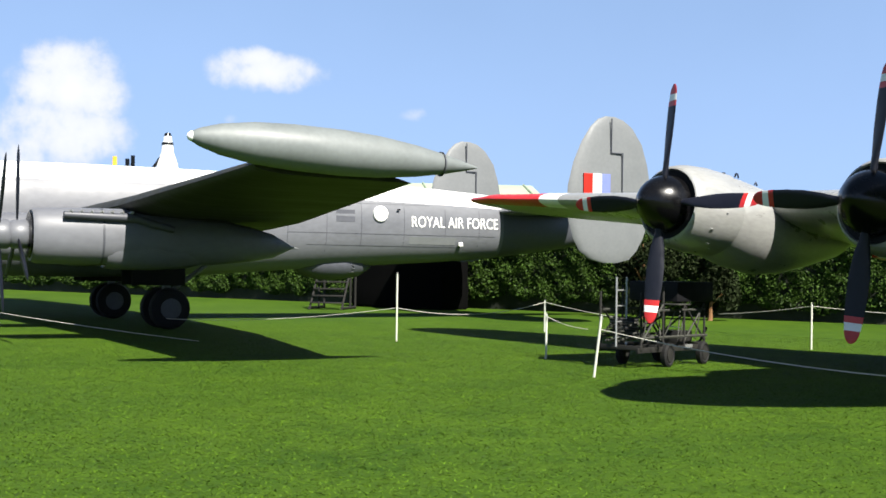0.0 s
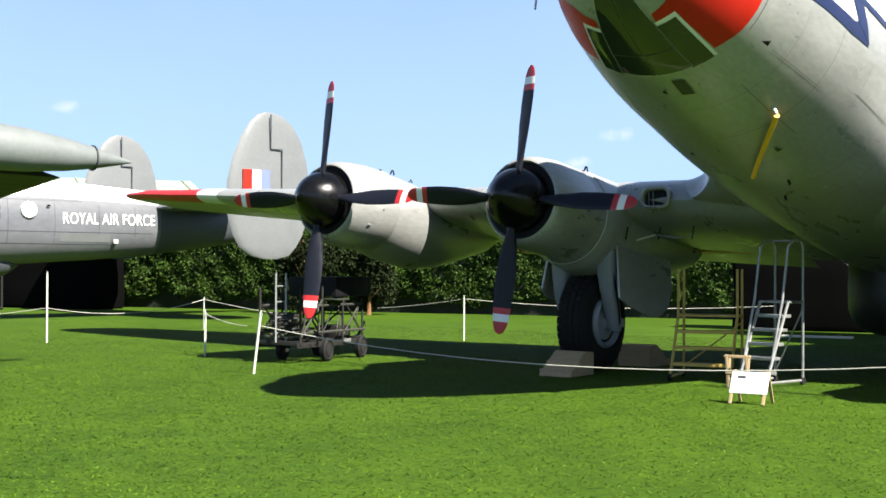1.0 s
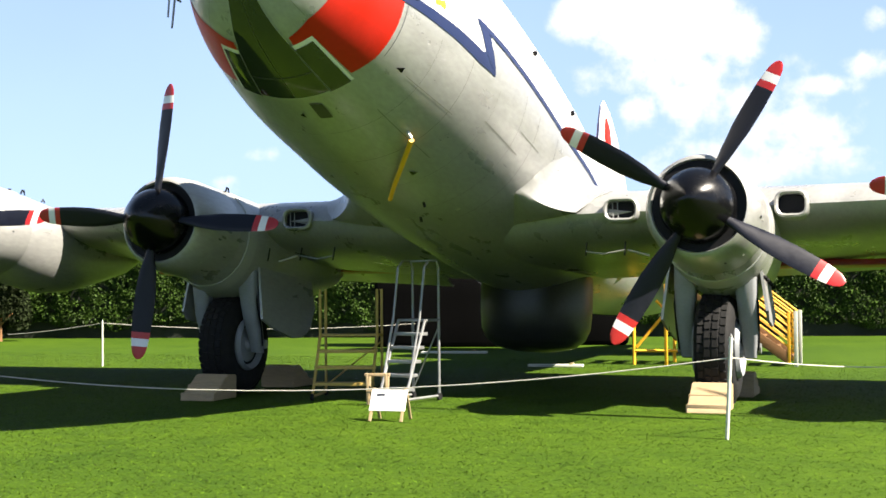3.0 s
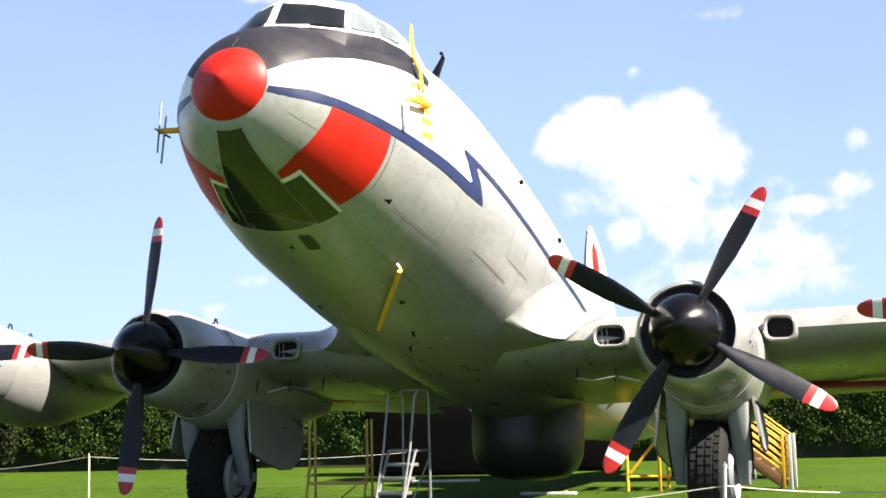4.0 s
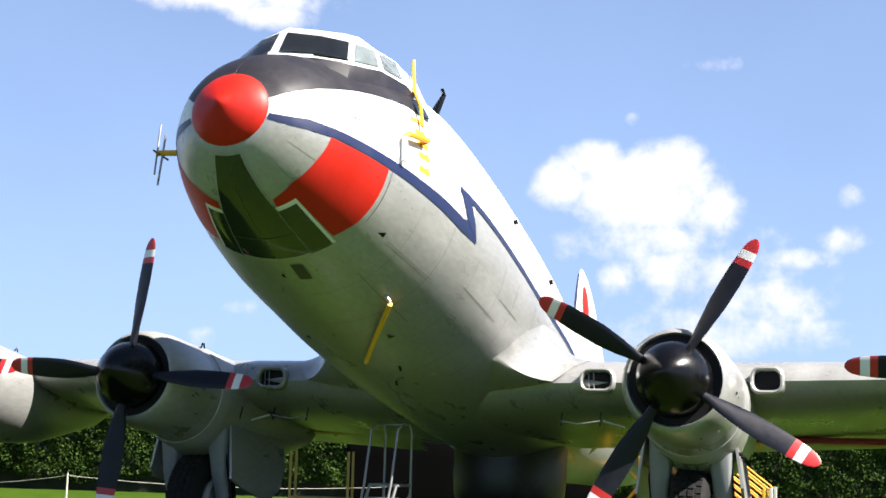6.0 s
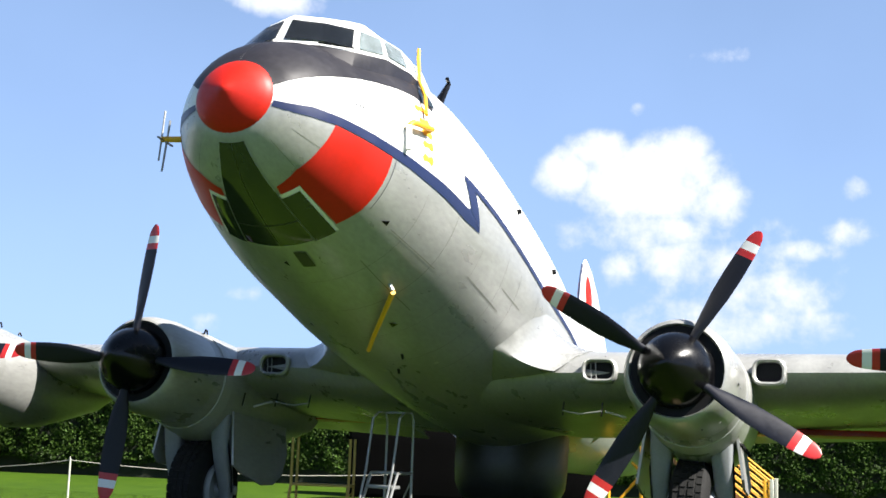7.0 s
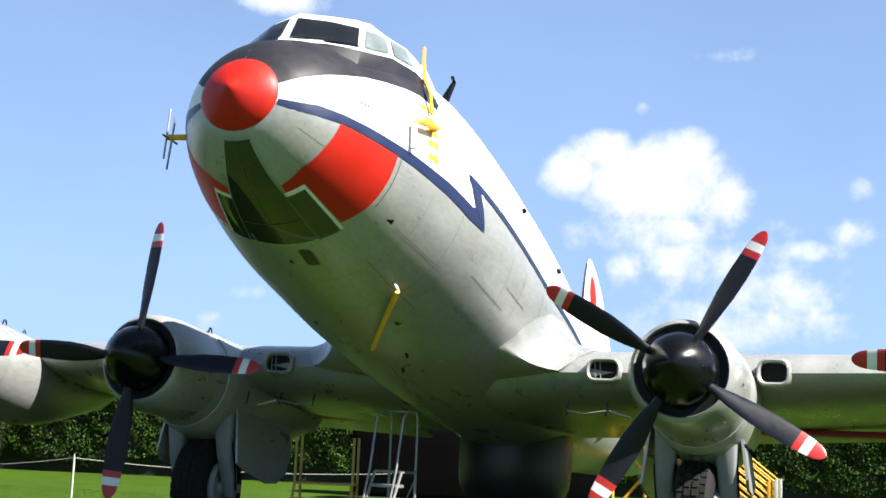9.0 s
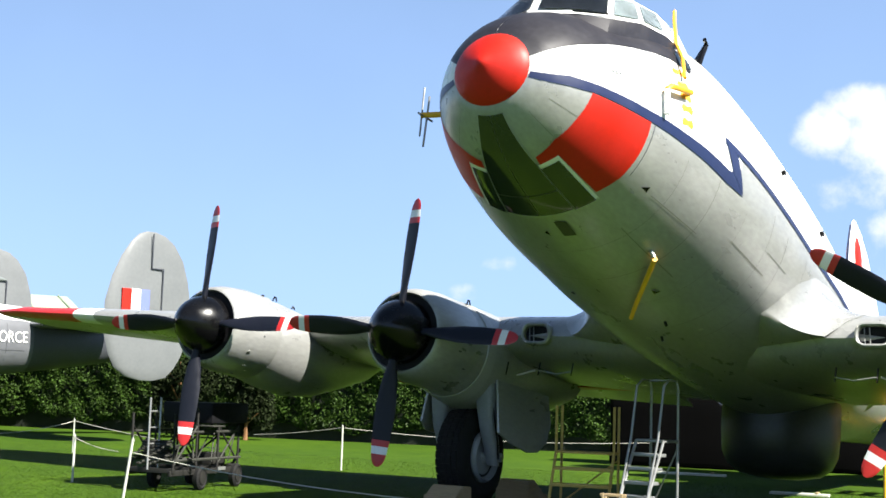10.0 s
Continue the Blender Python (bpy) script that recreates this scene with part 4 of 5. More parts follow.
def build_patrol():
    ys = [-13.5, -12.5, -11.3, -10, -8] + [-6 + .4 * k for k in range(60)]
    cols = list(zip(*PF))
    rings = [ring_y(y, 0, *[float(np.interp(y, cols[0], cols[i])) for i in range(1, 5)], 72, 2.3) for y in ys]
    body = part("fuselage", loft(rings, mat=patrol_paint), [WHITE, GREY, DARK_GREY], patrol, "sea grey fuselage with white top and dark tail")
    part("porthole", lathe([(1.0, 0), (1.07, .16), (1.10, .2), (1.085, .23), (1.0, .24)], axis="x", at=(0, 7.31, 3.16)), WHITE, body, "round white blanked window")
    part("hatch_mark", box((.04, .14, .12), (.93, 10.05, 2.31), bevel=.01), WHITE, body)
    part("hatch_mark", box((.03, .1, .05), (1.04, 7.9, 3.3), bevel=.01), BLACK, body)
    for y0 in (3.2, 6.3):
        part("warning_mark", box((.03, .12, .14), (1.05, y0, 3.5), bevel=.01), YELLOW, body)
    def strip(y0, y1, z0, z1, name, mat):
        bm = bmesh.new()
        side_pts = []
        for k in range(7):
            row = []
            for e in range(2):
                y, z = y0 + (y1 - y0) * (e if y1 - y0 < z1 - z0 else k / 6), z0 + (z1 - z0) * (k / 6 if y1 - y0 < z1 - z0 else e)
                zc, rx, rt, rb = (float(np.interp(y, cols[0], cols[i])) for i in range(1, 5))
                q = min(abs(z - zc) / (rt if z > zc else rb), 1)
                row.append(bm.verts.new((rx * (1 - q ** 2.3) ** (1 / 2.3) + .006, y, z)))
            side_pts.append(row)
        for k in range(6):
            bm.faces.new((side_pts[k][0], side_pts[k][1], side_pts[k + 1][1], side_pts[k + 1][0]))
        part(name, bm, mat, body)

    for y0 in (4.4, 5.6, 6.7, 8.1, 9.5, 10.7):
        strip(y0, y0 + .018, 2.0, 3.55, "skin_joint", DARK_GREY)
    for z0, y0, y1 in ((3.45, 4.0, 9.0), (2.55, 4.4, 11.3), (2.2, 5.0, 10.0)):
        strip(y0, y1, z0, z0 + .015, "skin_joint", DARK_GREY)
    strip(8.3, 9.9, 2.28, 2.5, "paint_patch", PALE_GREY)
    strip(5.9, 6.5, 2.9, 3.25, "paint_patch", DARK_GREY)
    font = bpy.data.curves.new("lettering", "FONT")
    font.body, font.size, font.extrude, font.align_x = "ROYAL AIR FORCE", .47, .006, "LEFT"
    font.space_character = 1.02
    tmp = new("lettering_curve", font)
    bpy.context.view_layer.update()
    me = bpy.data.meshes.new_from_object(tmp.evaluated_get(bpy.context.evaluated_depsgraph_get()))
    bpy.data.objects.remove(tmp)
    me.materials.clear()
    me.materials.append(WHITE)
    wide = max(v.co.x for v in me.vertices)
    for v in me.vertices:
        v.co.x *= 3.04 / wide
    # wrap the letters on to the curved side
    for v in me.vertices:
        y, z, out = 8.33 + v.co.x, 2.80 + v.co.y, v.co.z
        zc, rx, rt, rb = (float(np.interp(y, cols[0], cols[k])) for k in range(1, 5))
        q = abs(z - zc) / (rt if z > zc else rb)
        v.co = (rx * (1 - q ** 2.3) ** (1 / 2.3) + .012 + out, y, z)
    text = new("lettering", me)
    text.parent = body
    tagged(text, "white painted lettering on the fuselage")
    part("belly_radome", loft([ring_y(y, 0, 1.62, r, r * .9, r * .75, 30) for y, r in ((4.9, .1), (5.2, .4), (5.7, .58), (6.4, .6), (7.0, .45), (7.4, .12))]), DARK_GREY, patrol)
    for k in range(3):
        part("radome_band", loft([ring_y(5.7 + .02, 0, 1.62 - .1 * k, .2, .02, .02, 12), ring_y(6.7, 0, 1.62 - .1 * k, .6 - .03 * k, .02, .02, 12)]), PALE_GREY, patrol)
    part("aerial_housing", lathe([(4.2, .34), (4.5, .26), (4.75, .17), (4.9, .16), (5.1, .12), (5.2, .10), (5.26, .03)], axis="z", at=(0, 1.17, 0)), WHITE, patrol, "white tapered aerial housing")
    part("aerial_cap", lathe([(4.95, .165), (5.0, .165), (5.02, .15)], axis="z", at=(0, 1.17, 0)), BLACK, patrol)
    part("aerial_cap", lathe([(5.2, .11), (5.28, .08), (5.3, .01)], axis="z", at=(0, 1.17, 0)), BLACK, patrol)
    for y0, h, mat in ((-.3, .35, YELLOW), (.05, .3, BLACK), (.2, .4, BLACK)):
        part("whip_aerial", tube([(0, y0, 4.2), (0, y0, 4.2 + h)], .06), mat, patrol)
    part("whip_aerial", tube([(0, .75, 4.25), (0, 1.05, 4.7)], .04), BLACK, patrol)


build_patrol()


def exhaust(nac, x, side):
    pipe = part("exhaust", tube([(x, -3.4, 2.55), (x, -2.0, 2.52), (x, -1.7, 2.42), (x + .02 * side, -1.2, 2.3)], [.07, .09, .085, .07], n=12), DARK_GREY, patrol, "dark exhaust stack with stub outlets")
    for k in range(7):
        part("stub", tube([(x, -3.3 + .2 * k, 2.6), (x + .05 * side, -3.24 + .2 * k, 2.63)], .035, n=6), STEEL, pipe)


for side in (-1, 1):
    part("wing", wing_mesh([(.9 * side, -2.9, 2.45, 5.0, .17, 3), (9.4 * side, -2.17, 2.80, 3.9, .16, 4), (17.6 * side, -2.0, 3.12, 2.6, .12, 4)], mat=lambda f: 0), [WING_STAIN], patrol, "dark grey wing with streaky stains")
    tank = part("tip_tank", loft([ring_y(-.7 + y, 17.9 * side, 3.33 - .052 * y, r, r, r, 40) for y, r in ((-2.38, .02), (-2.34, .07), (-2.2, .14), (-1.9, .23), (-1.4, .31), (-.8, .345), (0, .35), (.6, .32), (1.2, .25), (1.7, .16), (2.0, .09), (2.3, .015))]), TANK, patrol, "pale grey wing tip fuel tank")
    part("tank_cap", lathe([(3.66, .0), (3.67, .05), (3.64, .06)], axis="z", at=(17.9 * side, -1.2, 0)), WHITE, tank)
    part("nose_light", lathe([(-3.1, .01), (-3.08, .05), (-3.04, .075), (-3.0, .08)], axis="y", at=(17.9 * side, 0, 3.452)), WHITE, tank)
    part("tank_joint", lathe([(.95, .19), (.95, .196), (.97, .193), (.97, .186)], axis="y", at=(17.9 * side, 0, 3.24)), DARK_GREY, tank)
    fin = part("fin", fin_mesh([(z, y, c * 1.05, .09) for z, y, c in ((1.80, 12.8, .5), (1.9, 12.32, 1.35), (2.15, 12.0, 1.9), (2.5, 11.8, 2.3), (3.2, 11.58, 2.75), (4.0, 11.6, 2.75), (4.7, 11.78, 2.45), (5.3, 12.05, 2.0), (5.75, 12.35, 1.4), (5.98, 12.6, .85), (6.07, 12.85, .3))]), PALE_GREY, patrol, "pale grey oval tail fin", m=pose(4.57 * side, 0, 0))
    for k, (mat, y0) in enumerate(((RED, 12.05), (WHITE, 12.35), (PALE_BLUE, 12.65))):
        part("fin_flash", box((.17, .3, .62), (.085 * side, y0 + .15, 4.06)), mat, fin, smooth=False)
    for a, b in (((0, 13.0, 6.0), (0, 13.0, 5.0)), ((0, 13.0, 5.0), (0, 13.4, 5.0)), ((0, 13.4, 5.0), (0, 13.4, 3.6))):
        bm = bmesh.new()
        for sx in (-1, 1):
            tube([(sx * .135 if a[1] == 13.0 and b[1] == 13.0 else sx * .125, a[1], a[2]), (sx * .135 if b[1] == 13.0 else sx * .118, b[1], b[2])], .02, bm, 5)
        part("rudder_gap", bm, DARK_GREY, fin)
    part("tailplane", wing_mesh([(.2 * side, 11.4, 3.35, 2.8, .12, 0), (4.57 * side, 11.8, 3.45, 2.1, .12, 0)]), GREY, patrol)
    for px, pz in ((4.6, 2.2), (9.4, 2.15)):
        nac = part("nacelle", loft([ring_y(y, px * side, pz + dz, r, r, r * 1.05, 40, 2.4) for y, dz, r in ((-3.95, 0, .50), (-3.85, 0, .54), (-3.2, 0, .56), (-2.2, 0, .57), (-1.2, -.03, .55), (-.2, -.06, .48), (.6, -.1, .36), (1.1, -.13, .25), (1.54, -.16, .03))]), GREY, patrol, "grey engine nacelle")
        part("cowl_joint", loft([ring_y(y, px * side, pz, r, r, r * 1.05, 40, 2.4) for y, r in ((-2.62, .565), (-2.62, .574), (-2.58, .574), (-2.58, .565))], caps=(False, False)), DARK_GREY, nac)
        part("cone_tip", loft([ring_y(y, px * side, pz - .13 - (y - 1.1) * .07, r, r, r, 24) for y, r in ((1.05, .265), (1.3, .16), (1.54, .035), (1.7, .01))]), PALE_GREY, nac, "pale pointed nacelle tip")
        part("inlet", lathe([(-4.0, .34), (-3.98, .46), (-3.9, .50)], axis="y", at=(px * side, 0, pz)), BLACK, nac)
        part("radiator_scoop", loft([ring_y(y, px * side, pz + dz, r, r, r * 1.1, 40, 2.6) for y, dz, r in ((-2.45, -.12, .42), (-2.5, -.10, .50), (-2.3, -.09, .535), (-1.5, -.09, .54), (-.9, -.1, .5), (-.3, -.1, .4))]), GREY, nac, "rounded radiator scoop under the nacelle")
        exhaust(nac, px * side + .57 * side, side)
        for y0, t0 in ((-4.2, 0), (-4.55, 30)):
            hub = part("propeller", lathe([(-.2, .2), (-.1, .28), (.15, .3), (.2, .27)], axis="y"), GREY, patrol, "contra-rotating propeller with black blades", m=pose(px * side, y0, pz))
            for k in range(3):
                b = tube([(0, 0, .25), (0, 0, .6), (0, 0, 1.1), (0, 0, 1.6), (0, 0, 1.78)], [.06, .1, .12, .09, .02], n=8)
                for v in b.verts:
                    v.co.y *= .3
                part("blade", b, BLADE, hub, m=Matrix.Rotation(radians(t0 + 120 * k), 4, "Y"))
    # twin main wheels under the inner nacelle
    gx = 4.6 if side > 0 else -1.7
    gear = part("landing_gear", tube([(gx, .1, 1.9), (gx, 0, .62)], .11), GREY, patrol, "dark twin-wheeled landing gear")
    for dx in (-.45, .45):
        part("tyre", lathe([(-.17, .26), (-.19, .38), (-.15, .47), (0, .51), (.15, .47), (.19, .38), (.17, .26)], axis="x", at=(gx + dx, 0, .51)), RUBBER, gear)
        part("wheel_hub", lathe([(-.2, .04), (-.19, .25), (.19, .25), (.2, .04)], axis="x", at=(gx + dx, 0, .51)), DARK_GREY, gear)
    part("axle", tube([(gx - .5, 0, .51), (gx + .5, 0, .51)], .06), GREY, gear)
    part("strut", tube([(gx, 1.2, 1.7), (gx, .1, .9)], .06), GREY, gear)
    for dx in (-.55, .55):
        part("gear_door", box((.03, 1.3, .5), (0, 0, 0), bevel=.01), MATT_BLACK, gear, m=pose(gx + dx, -.3, 1.32, 0, 8 * dx, 0))
part("nose_gear", tube([(0, -9.5, 1.8), (0, -9.5, .4)], .1), GREY, patrol)



# ---- hedge ----
HEDGE_A, HEDGE_B, HEDGE_H = Vector((-75, 7.5, 0)), Vector((40, 32.5, 0)), 3.1
LEAF = material("hedge_leaf", (0.024, 0.050, 0.0052), 0.65, vary=0.35, scale=2, island=0.55, spec=0.15)


def leaf_cloud(name, mat, centres, size, rng, parent=None, label="", up=0.3):
    """Many small leaf quads as one mesh."""
    n = len(centres)
    d = rng.normal(size=(n, 3))
    d[:, 2] = np.abs(d[:, 2]) * up + d[:, 2] * (1 - up)
    d /= np.linalg.norm(d, axis=1)[:, None]
    h = np.cross(d, rng.normal(size=(n, 3)))
    h /= np.linalg.norm(h, axis=1)[:, None]
    k = np.cross(d, h)
    s = size * (0.6 + 0.8 * rng.random((n, 1)))
    v = np.stack([centres - h * s, centres - k * s * .5, centres + h * s, centres + k * s * .5], 1).reshape(-1, 3)
    me = bpy.data.meshes.new(name)
    me.from_pydata(v.tolist(), [], np.arange(4 * n).reshape(-1, 4).tolist())
    me.materials.append(mat)
    ob = new(name, me)
    if parent is not None:
        ob.parent = parent
    return tagged(ob, label, kind="stuff")


def build_hedge():
    along = HEDGE_B - HEDGE_A
    length = along.length
    along.normalize()
    back = Vector((-along.y, along.x, 0))
    rng = np.random.default_rng(4)
    bm = bmesh.new()
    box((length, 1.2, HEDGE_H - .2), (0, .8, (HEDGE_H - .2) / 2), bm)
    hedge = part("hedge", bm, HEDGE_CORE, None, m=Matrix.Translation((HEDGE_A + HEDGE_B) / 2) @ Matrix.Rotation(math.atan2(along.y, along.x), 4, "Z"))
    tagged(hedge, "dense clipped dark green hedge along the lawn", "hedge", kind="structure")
    n = 330000
    x = rng.uniform(-52, 33, n)
    # leaves stop above the ground, so the dark core shows as a shaded foot
    foot = .38 + .10 * np.sin(x * 1.3) + .07 * np.sin(x * 3.7 + 1)
    z = foot + (HEDGE_H - foot) * rng.random(n)
    lump = .07 * np.sin(x * 1.9 + 2 * np.sin(z * 2.1)) * np.cos(z * 2.7 + x * .6) + .05 * np.sin(x * 5.3 + z * 4.1)
    y = lump + rng.normal(size=n) * .05 + np.where(z < foot + .15, .12, 0)
    keep = (np.sin(x * 4.1 + 3 * np.sin(z * 3)) * np.sin(z * 6.3 + x * 2.2) + .5 * np.sin(x * 11.3 + z * 3) * np.sin(z * 13.1 - x * 4) + rng.normal(size=n) * .6) > -.45
    front = np.stack([x, y, z], 1)[keep]
    m = 30000
    top = np.stack([rng.uniform(-52, 33, m), rng.uniform(0, 1.4, m), HEDGE_H - .12 + rng.normal(size=m) * .07], 1)
    leaf_cloud("leaves", LEAF, np.concatenate([front, top]), .048, rng, hedge, "small dark green hedge leaves")


# near-black green: the shade inside and under the hedge is put into this colour
HEDGE_CORE = material("hedge_inner_shade", (0.006, 0.010, 0.003), 0.9, vary=0.4, scale=2)
build_hedge()


def build_grass():
    """Short blades over the nearer lawn."""
    rng = np.random.default_rng(7)
    n = 460000
    x, y = rng.normal(-4.5, 9.5, n), -15.2 + 27 * rng.random(n) ** 1.45
    keep = rng.random(n) < np.clip((y + 15.2) / 3, .02, 1)
    x, y = x[keep], y[keep]
    n = len(x)
    h = .007 + .011 * rng.random(n)
    a = rng.uniform(0, 2 * np.pi, n)
    lean = rng.normal(size=(n, 2)) * .042
    w = .006 + .005 * rng.random(n)
    base = np.stack([x, y, np.full(n, -.002)], 1)
    side = np.stack([np.cos(a), np.sin(a), np.zeros(n)], 1) * w[:, None]
    tip = base + np.concatenate([lean, h[:, None]], 1)
    side *= np.where(side[:, 0] * lean[:, 1] - side[:, 1] * lean[:, 0] < 0, -1, 1)[:, None]
    v = np.stack([base - side, base + side, tip], 1).reshape(-1, 3)
    me = bpy.data.meshes.new("grass")
    me.from_pydata(v.tolist(), [], np.arange(3 * n).reshape(-1, 3).tolist())
    me.materials.append(BLADES)
    tagged(new("grass", me), "short mown grass blades", "grass", kind="stuff")


BLADES = material("grass_blade", (0.037, 0.073, 0.0034), 0.7, vary=0.4, scale=.9, island=.7, spec=0.12)
build_grass()


# ---- posts and ropes ----
def post(x, y, h, lean=(0, 0), r=.021, mat=None):
    p = thing("rope_post", pose(x, y, 0), "thin white rope barrier post standing in the lawn", "post", "rope barrier posts")
    part("shaft", tube([(0, 0, -.05), (lean[0], lean[1], h)], r, n=10), mat or POST, p)
    part("top_ring", tube([(lean[0] - .03, lean[1], h - .04), (lean[0], lean[1], h + .03), (lean[0] + .03, lean[1], h - .04)], .008, n=6), STEEL, p)
    return Vector((x + lean[0], y + lean[1], h - .04))


def rope(a, b, sag, label="pale slack barrier rope between posts"):
    pts = []
    for k in range(17):
        t = k / 16
        p = Vector(a).lerp(Vector(b), t)
        p.z = max(p.z - sag * 4 * t * (1 - t), .015)
        pts.append(p)
    tagged(part("rope", tube(pts, .008, n=6), ROPE), label, "rope", "barrier ropes")


p_near = post(4.39, -1.82, 1.08, (.06, 0))
p_lean = post(-7.35, -1.73, .92, (.12, .03))
p_mid = post(-10.58, .36, .80)
p_left = post(-16.03, 1.09, 1.45)
p_hedge = post(-9.83, 7.3, .95)
p_far = post(-17.5, 6.9, .8)
p_right = post(9.5, 8.0, 1.0)
rope((p_lean.x, p_lean.y, .72), (p_near.x, p_near.y, .86), .40)
rope((p_near.x, p_near.y, .86), p_right, .35)
rope((p_left.x, p_left.y, .72), p_far, .22)
rope((p_left.x, p_left.y, .72), (-21.5, -1.6, .30), .12)
rope(p_mid, (-8.9, -.3, .62), .04)
rope(p_far, (-12.6, 6.4, .35), .05)
rope(p_hedge, (-12.9, 8.1, .62), .03)
rope(p_hedge, (-3.5, 9.2, .85), .12)
rope((-17.5, -2.9, .02), (-30, -6.8, 1.0), .1)


# ---- wheel chocks ----
def chock(x, y, turn, half=.34):
    c = thing("wheel_chock", pose(x, y, 0, 0, 0, turn), "weathered timber wedge chock in front of the wheel", "chock", "wheel chocks")
    bm = bmesh.new()
    prof = [(-.36, 0), (.36, 0), (.36, .34), (.12, .36), (-.30, .08)]
    lo = [bm.verts.new((-half, v, z)) for v, z in prof]
    hi = [bm.verts.new((half, v, z)) for v, z in prof]
    bm.faces.new(lo)
    bm.faces.new(hi[::-1])
    for k in range(5):
        bm.faces.new((lo[k], lo[(k + 1) % 5], hi[(k + 1) % 5], hi[k]))
    bmesh.ops.bevel(bm, geom=bm.edges[:], offset=.012, segments=2, affect="EDGES")
    part("wedge", bm, WOOD, c)
    for k in range(3):
        part("plank", box((half * 2 + .02, .03, .1), (0, -.30 + .2 * k, .06 + .11 * k), bevel=.008), WOOD, c)
    return c


for cx, cy in ((-3.55, 1.02), (3.77, 1.12)):
    chock(cx, cy, 0, .27 if cx < 0 else .25)
for cx, cy in ((-3.55, 3.55), (3.77, 3.6)):
    chock(cx, cy, 180, .3)


# ---- sign board ----
def sign_board():
    s = thing("a_frame_sign", pose(.22, -1.1, 0, 0, 0, 4), "white notice board on a low timber trestle", "sign")
    part("board", box((.46, .02, .28), (0, 0, 0), bevel=.006), WHITE, s, m=pose(0, 0, .25, -28, 0, 0))
    for sx in (-.2, .2):
        part("leg", box((.035, .025, .44), (0, 0, 0), bevel=.004), WOOD, s, m=pose(sx, -.02, .2, -28, 0, 0))
        part("back_leg", box((.035, .025, .42), (0, 0, 0), bevel=.004), WOOD, s, m=pose(sx, .17, .19, 24, 0, 0))
    part("text_bar", box((.1, .004, .03), (-.1, -.0135, .07)), DARK_GREY, s, m=pose(0, 0, .25, -28, 0, 0), smooth=False)



sign_board()


# ---- ladders ----
def step_ladder(name, m, mat, label, w, run, height, steps, rail, hoop):
    """Wheeled access steps: run back, platform at height, rails above."""
    t = thing(name, m, label, "ladder")
    for sx in (-w / 2, w / 2):
        part("stringer", tube([(sx, 0, .04), (sx, run, height)], .022), mat, t)
        part("rear_post", tube([(sx, run + .35, .04), (sx, run + .35, height)], .02), mat, t)
        part("base_rail", tube([(sx, 0, .06), (sx, run + .35, .06)], .02), mat, t)
        part("platform_edge", tube([(sx, run, height), (sx, run + .35, height)], .02), mat, t)
        if hoop:
            part("hand_rail", tube([(sx, .1, .25), (sx, run * .75, rail * .62), (sx, run, rail), (sx, run + .12, rail + .08), (sx, run + .3, rail + .08), (sx, run + .35, rail - .03), (sx, run + .35, height)], .017), mat, t)
        else:
            part("hand_rail", tube([(sx, run, height), (sx, run, rail)], .02), mat, t)
            part("hand_rail", tube([(sx, run + .35, height), (sx, run + .35, rail)], .02), mat, t)
        for yy in (0, run + .35):
            part("castor", lathe([(-.02, .02), (-.02, .05), (.02, .05), (.02, .02)], n=16, axis="x", at=(sx, yy, .05)), RUBBER, t)
    if hoop:
        part("top_bar", tube([(-w / 2, run + .3, rail + .08), (w / 2, run + .3, rail + .08)], .015), mat, t)
    for k in range(steps):
        f = (k + 1) / (steps + 1)
        part("step", box((w, .2, .045), (0, run * f + .06, height * f), bevel=.008), mat, t)
    part("platform", box((w, .4, .03), (0, run + .19, height), bevel=.006), mat, t)
    part("brace", tube([(-w / 2, run + .35, .15), (w / 2, run + .35, height - .1)], .012), mat, t)


step_ladder("mobile_steps", pose(-.62, 1.0, 0, 0, 0, -14), STEEL, "galvanised steel wheeled access steps with hooped rails", .46, .5, 1.15, 5, 1.92, True)
step_ladder("yellow_steps", pose(-1.5, 1.25, 0, 0, 0, 12), DULL_YELLOW, "dull yellow tubular access steps", .86, .5, .92, 3, 1.6, False)


# ---- stairs to the rear door ----
def door_stairs():
    t = thing("door_stairs", pose(4.02, 10.2, 0), "yellow railed boarding stairs with brown timber sides", "stairs")
    for yy in (0, .95):
        part("stringer", box((2.9, .05, .2), (0, 0, 0), bevel=.01), WOOD_BROWN, t, m=pose(-1.25, yy, .98, 0, 36, 0))
        for k in range(6):
            z0 = .3 + .15 * k
            part("rail", tube([(0, yy, z0), (-2.5, yy, z0 + 1.95)], .022, n=6), YELLOW, t)
        part("newel_post", box((.07, .07, 1.08), (.03, yy, .54), bevel=.008), POST, t)
        part("newel_post", box((.06, .06, 1.0), (-.1, yy, .55), bevel=.008), YELLOW, t)
        part("top_post", box((.06, .06, 2.9), (-2.5, yy, 1.45), bevel=.008), YELLOW, t)
    for k in range(9):
        part("tread", box((.26, .9, .035), (-.2 - .27 * k, .475, .18 + .2 * k), bevel=.006), WOOD_BROWN, t)


WOOD_BROWN = material("brown_timber", (0.16, 0.075, 0.025), 0.7, vary=0.25, scale=5, bump=0.2)
door_stairs()


def board(x, y, turn, long):
    t = thing("timber_board", pose(x, y, 0, 0, 0, turn), "loose weathered board lying on the lawn", "board", "loose boards")
    part("plank", box((long, .22, .05), (0, 0, .025), bevel=.01), POST, t)
    part("batten", box((.06, .2, .03), (long * .3, 0, .065), bevel=.005), WOOD, t)


board(-.5, 9.2, 6, 1.1)
board(-4.2, 13.5, 12, 1.6)


